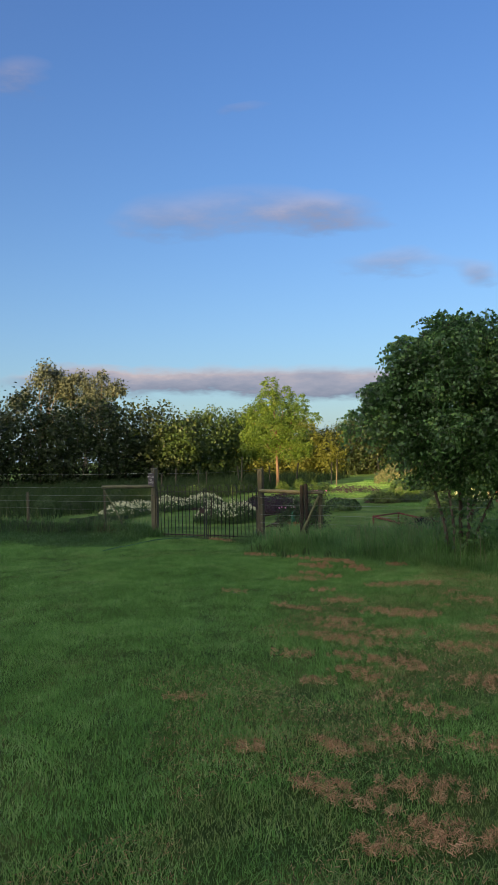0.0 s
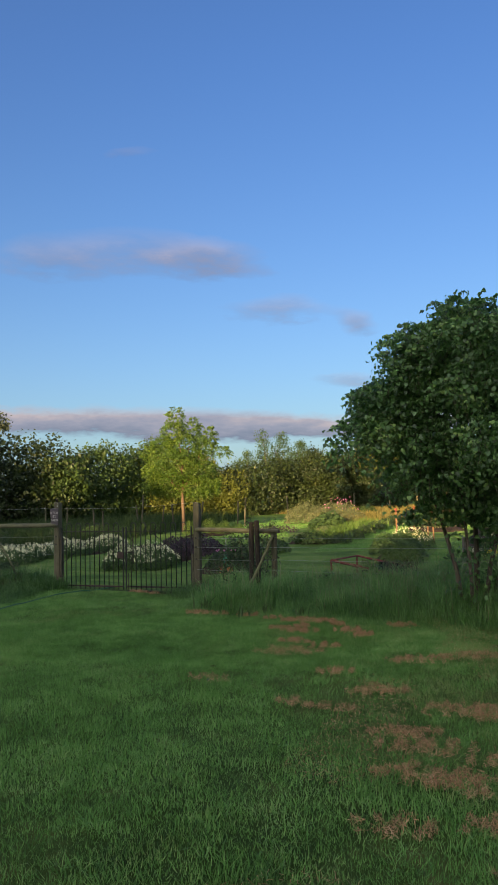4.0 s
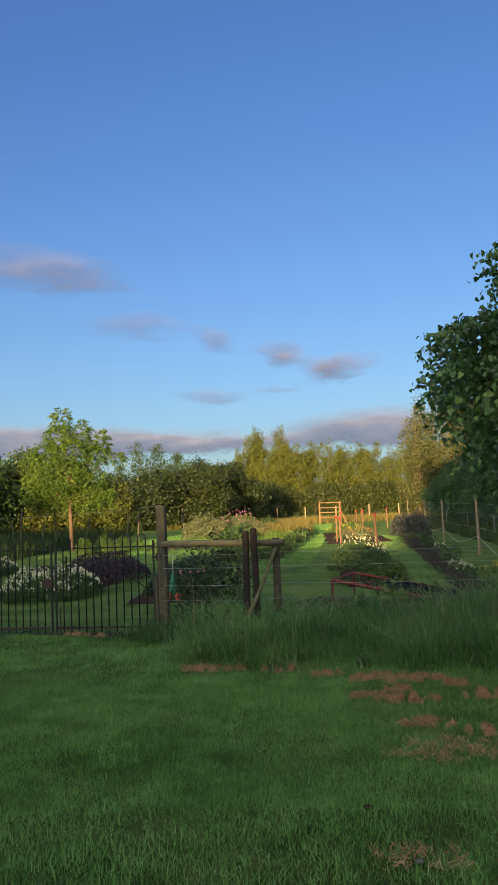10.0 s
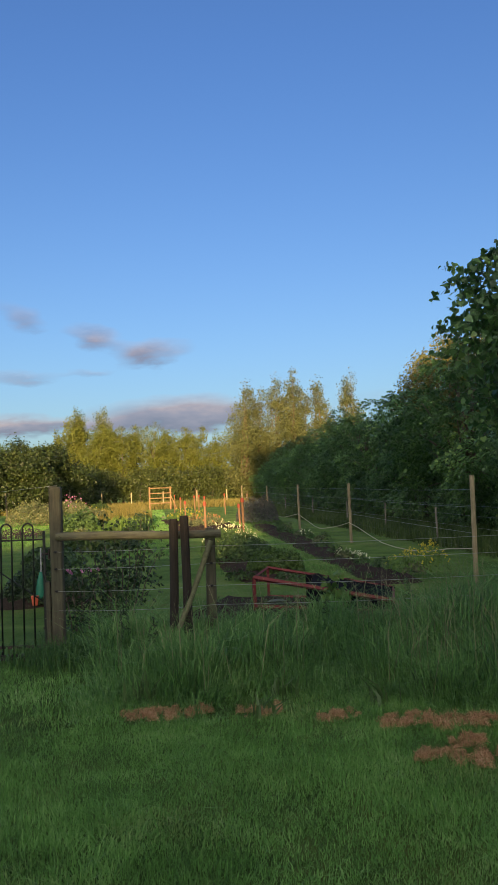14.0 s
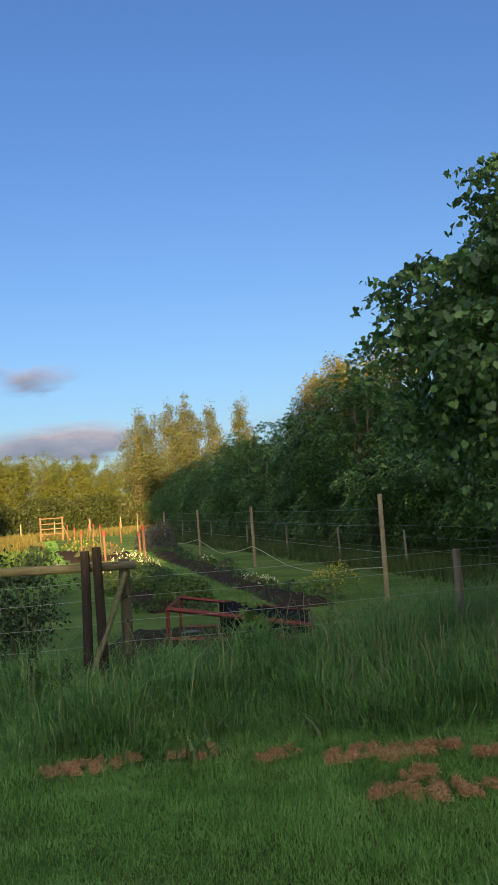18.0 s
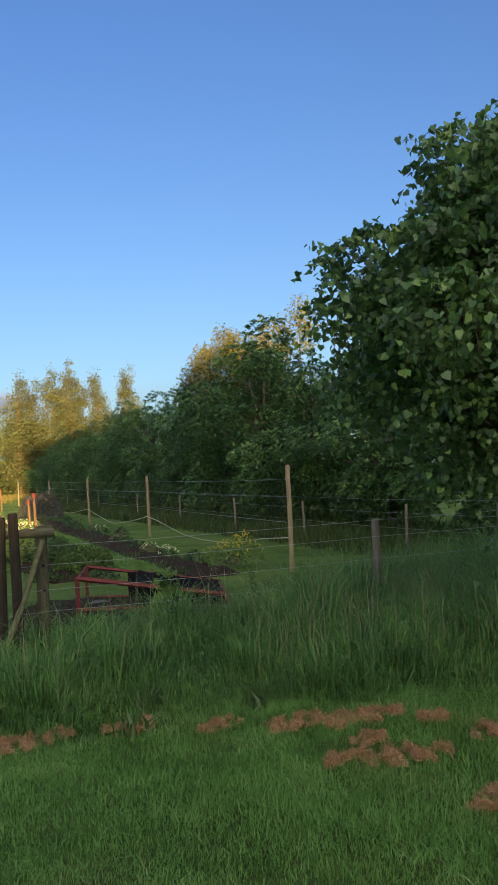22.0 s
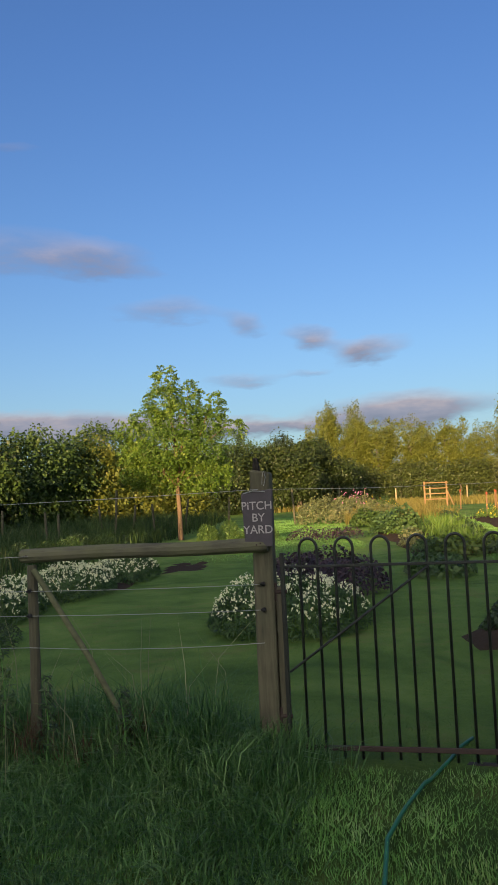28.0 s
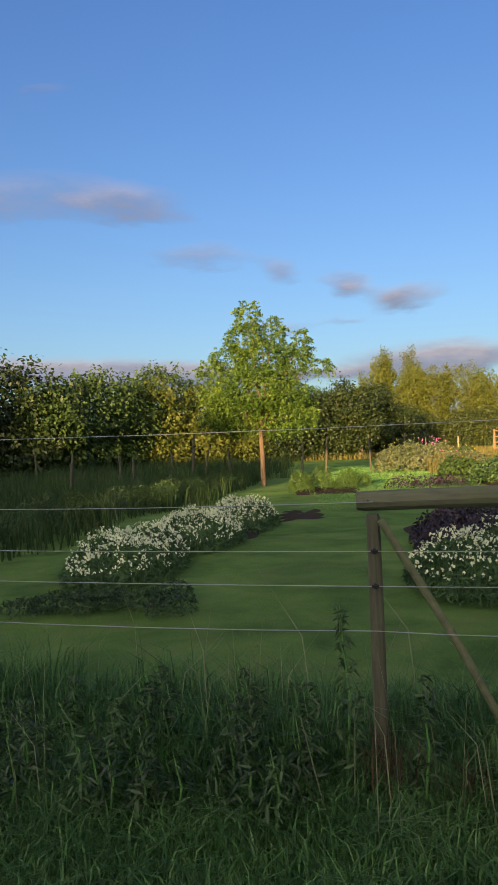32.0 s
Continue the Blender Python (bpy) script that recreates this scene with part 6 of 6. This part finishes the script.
    clump("leafy_shrub", "low dark green plant on the bed", "shrub", -6.3, 27.0, 0.6, 0.8, 0.42, "shrub", 900, 0.10)
    clump("leafy_shrub", "low green plant on the bed", "shrub", -5.5, 30.2, 0.6, 0.7, 0.40, "hedge", 900, 0.10)
    clump("green_shrub", "dark rounded green shrub beside the path", "shrub", -6.1, 37.8, 0.85, 0.9, 0.95, "shrub", 2000, 0.11)
    clump("sage_bush", "pale sunlit flowering bush", "shrub", -8.3, 46.0, 1.25, 1.3, 1.25, "sage", 4200, 0.09, "oval", "sage", 90, 0.06)
    clump("sage_bush", "pale flowering bush with pink blooms", "shrub", -7.0, 49.5, 1.2, 1.2, 1.2, "sage", 4000, 0.09, "oval", "pink", 60, 0.07)
    clump("green_shrub", "green rounded shrub in the sun", "shrub", -5.6, 50.5, 0.9, 0.9, 0.95, "hedge", 1800, 0.12)
    for x, y, h, n in ((-11.6, 36.0, 0.72, 1500), (-11.1, 36.9, 0.80, 1300), (-10.4, 36.8, 0.62, 1200), (-10.0, 37.6, 0.52, 700)):
        clump("fern_clump", "fresh green feathery plant standing at the end of the bed", "plant", x, y, 0.36, 0.36, h, "fern", n, 0.085, "lance", group="feathery plants past the bed", upright=0.7)
    for x, y in ((-8.9, 36.4), (-8.2, 36.1), (-7.6, 36.6)):
        clump("red_leaved_plant", "low plant with dark reddish leaves at the head of the bed", "plant", x, y, 0.5, 0.5, 0.42, "purple", 420, 0.06, group="dark red plants")
    clump("green_shrub", "low green plants in the far bed", "plant", -6.6, 42.5, 0.8, 0.8, 0.7, "hedge", 1400, 0.12)
    # low planting that covers the beds
    for k in range(16):
        x, y = -6.3 + random.uniform(0, 1.3), 30.5 + 0.68 * k
        clump("bed_plant", "low green plant filling the bed beside the path", "plant", x, y, 0.35, 0.35, random.uniform(0.25, 0.5), ("shrub", "hedge", "bright", "sage")[k % 4], 420, 0.06, group="plants of the path bed")
    for k in range(9):
        x, y = -3.0 + random.uniform(0, 1.1), 21.8 + 0.75 * k
        clump("bed_plant", "low green plant on the soil under the shrubs", "plant", x, y, 0.26, 0.26, random.uniform(0.15, 0.32), ("shrub", "hedge", "sage")[k % 3], 260, 0.055, group="plants of the middle bed")
    # rank weeds along the edge of the meadow
    for k in range(16):
        y = 23.6 + 0.95 * k
        x = -15.45 + 0.13 * (y - 25) + random.uniform(-0.5, 0.15)
        clump("meadow_weed", "grey-green rank weed at the edge of the meadow", "weed", x, y, 0.4, 0.45, random.uniform(0.45, 0.85), ("shrub", "rose", "meadow")[k % 3], 900, 0.085, "lance", group="weeds along the meadow", upright=0.5)
    # dead stalks in the rough grass
    for k in range(7):
        x, y = -19 + 1.1 * k + random.uniform(-0.4, 0.4), 39 + random.uniform(-2, 5)
        sword_clump("dry_stalks", "tall dry brown stalks of last year's weeds", x, y, 0.5, 0.95, 60, "field", 0.018, "dry stalks in the rough grass")
    # docks in the long grass
    for k in range(16):
        x = random.uniform(-5.0, 1.2)
        y = float(fence_y(x)) - random.uniform(1.1, 2.3)
        sword_clump("dock_plant", "broad-leaved dock growing in the long grass", x, y, 0.10, random.uniform(0.12, 0.22), 15, "shrub", 0.030, "docks in the long grass")
    # willowherb by the fence
    weeds = [(-10.05, 17.72, 0.8), (-10.2, 17.6, 0.52), (-9.75, 17.6, 0.55), (-9.3, 17.55, 0.5), (-3.2, 16.6, 0.5), (-2.3, 16.9, 0.6), (-5.0, 17.0, 0.55), (-4.75, 16.7, 0.4)]
    weeds += [(random.uniform(-13.2, -10.15), random.uniform(17.4, 18.35), random.uniform(0.2, 0.42)) for _ in range(110)]
    for k, (x, y, h) in enumerate(weeds):
        t = thing("willowherb", "leafy upright weed growing against the fence", "weed", (x, y, 0), "tall weeds by the fence")
        n = int(120 * h / 0.6)
        z = rng.uniform(0.15, 1, n) * h
        a = rng.uniform(0, 2 * np.pi, n)
        o = np.stack([np.cos(a), np.sin(a), 0.4 * np.ones(n)], 1)
        p = o * np.array([0.06, 0.06, 0]) * (1.3 - z / h)[:, None] + np.stack([0.03 * np.sin(4 * z), 0 * z, z], 1)
        part("leaves", leaves("leaves", p, unit(o), rng.uniform(0.045, 0.08, n) * (1.25 - 0.5 * z / h), "rose" if k % 5 else "shrub", "lance", 0.1, 0.4), "rose", t)
        part("stem", Shape().tube([(0, 0, -0.05), (0.03, 0, h * 0.5), (0.0, 0, h)], [0.006, 0.005, 0.002], 5), "tall", t)


build_garden()


def small_things():
    h = thing("garden_hose", "green garden hose lying across the lawn through the gate", "hose", (-8.0, 15.0, 0))
    way = [(-7.9, 14.6), (-7.97, 15.6), (-7.97, 16.25), (-7.93, 16.65), (-7.82, 17.0), (-7.66, 17.4), (-7.45, 17.85), (-7.3, 18.1)]
    pts = []
    for (x0, y0), (x1, y1) in zip(way, way[1:]):
        pts += [(x0 + (x1 - x0) * f / 4 + 8.0, y0 + (y1 - y0) * f / 4 - 15.0, rz(x0, y0) + (0.035 if y0 < 17.3 else 0.014)) for f in range(4)]
    part("tube", Shape().tube(pts, 0.010, 7), "hose", h, smooth=True)
    c = thing("cane", "thin white cane holding a green plastic bottle", "cane", (-6.02, 20.95, 0.05))
    part("stick", Shape().tube([(0, 0, 0), (0.005, 0, 0.75)], 0.008, 6), "chalk", c)
    part("bottle", Shape().tube([(-0.01, -0.04, 0.06), (-0.01, -0.04, 0.10), (-0.005, -0.035, 0.30), (0, -0.03, 0.38), (0, -0.03, 0.43)], [0.062, 0.065, 0.05, 0.028, 0.018], 10), "green", c, "green plastic bottle", True)
    for dx, s in ((0.03, 1.0), (0.19, 0.9), (0.26, 0.8)):
        p = thing("plastic_pot", "small bright orange plastic pot on the soil", "pot", (-6.12 + dx, 20.78, 0.045), "orange pots")
        part("cup", Shape().tube([(0, 0, 0), (0, 0, 0.11 * s), (0, 0, 0.125 * s)], [0.035 * s, 0.05 * s, 0.055 * s], 10), "pot", p)
    for x, y, r, label, mat in ((-3.58, 11.4, 0.022, "small brown clod of earth on the lawn", "soil"), (-3.43, 10.74, 0.016, "small white stone in a worn patch of lawn", "grey")):
        s = thing("clod" if mat == "soil" else "stone", label, "clod" if mat == "soil" else "stone", (x, y, rz(x, y)))
        bm = bmesh.new()
        bmesh.ops.create_icosphere(bm, subdivisions=2, radius=r)
        for q in bm.verts:
            q.co = Vector((q.co.x * 1.3, q.co.y, q.co.z * 0.55)) * (1 + 0.3 * noise.noise(q.co * 30))
        me = bpy.data.meshes.new("body")
        bm.to_mesh(me)
        bm.free()
        me.materials.append(MAT[mat])
        part("body", me, mat, s).location = (0, 0, r * 0.6)


small_things()
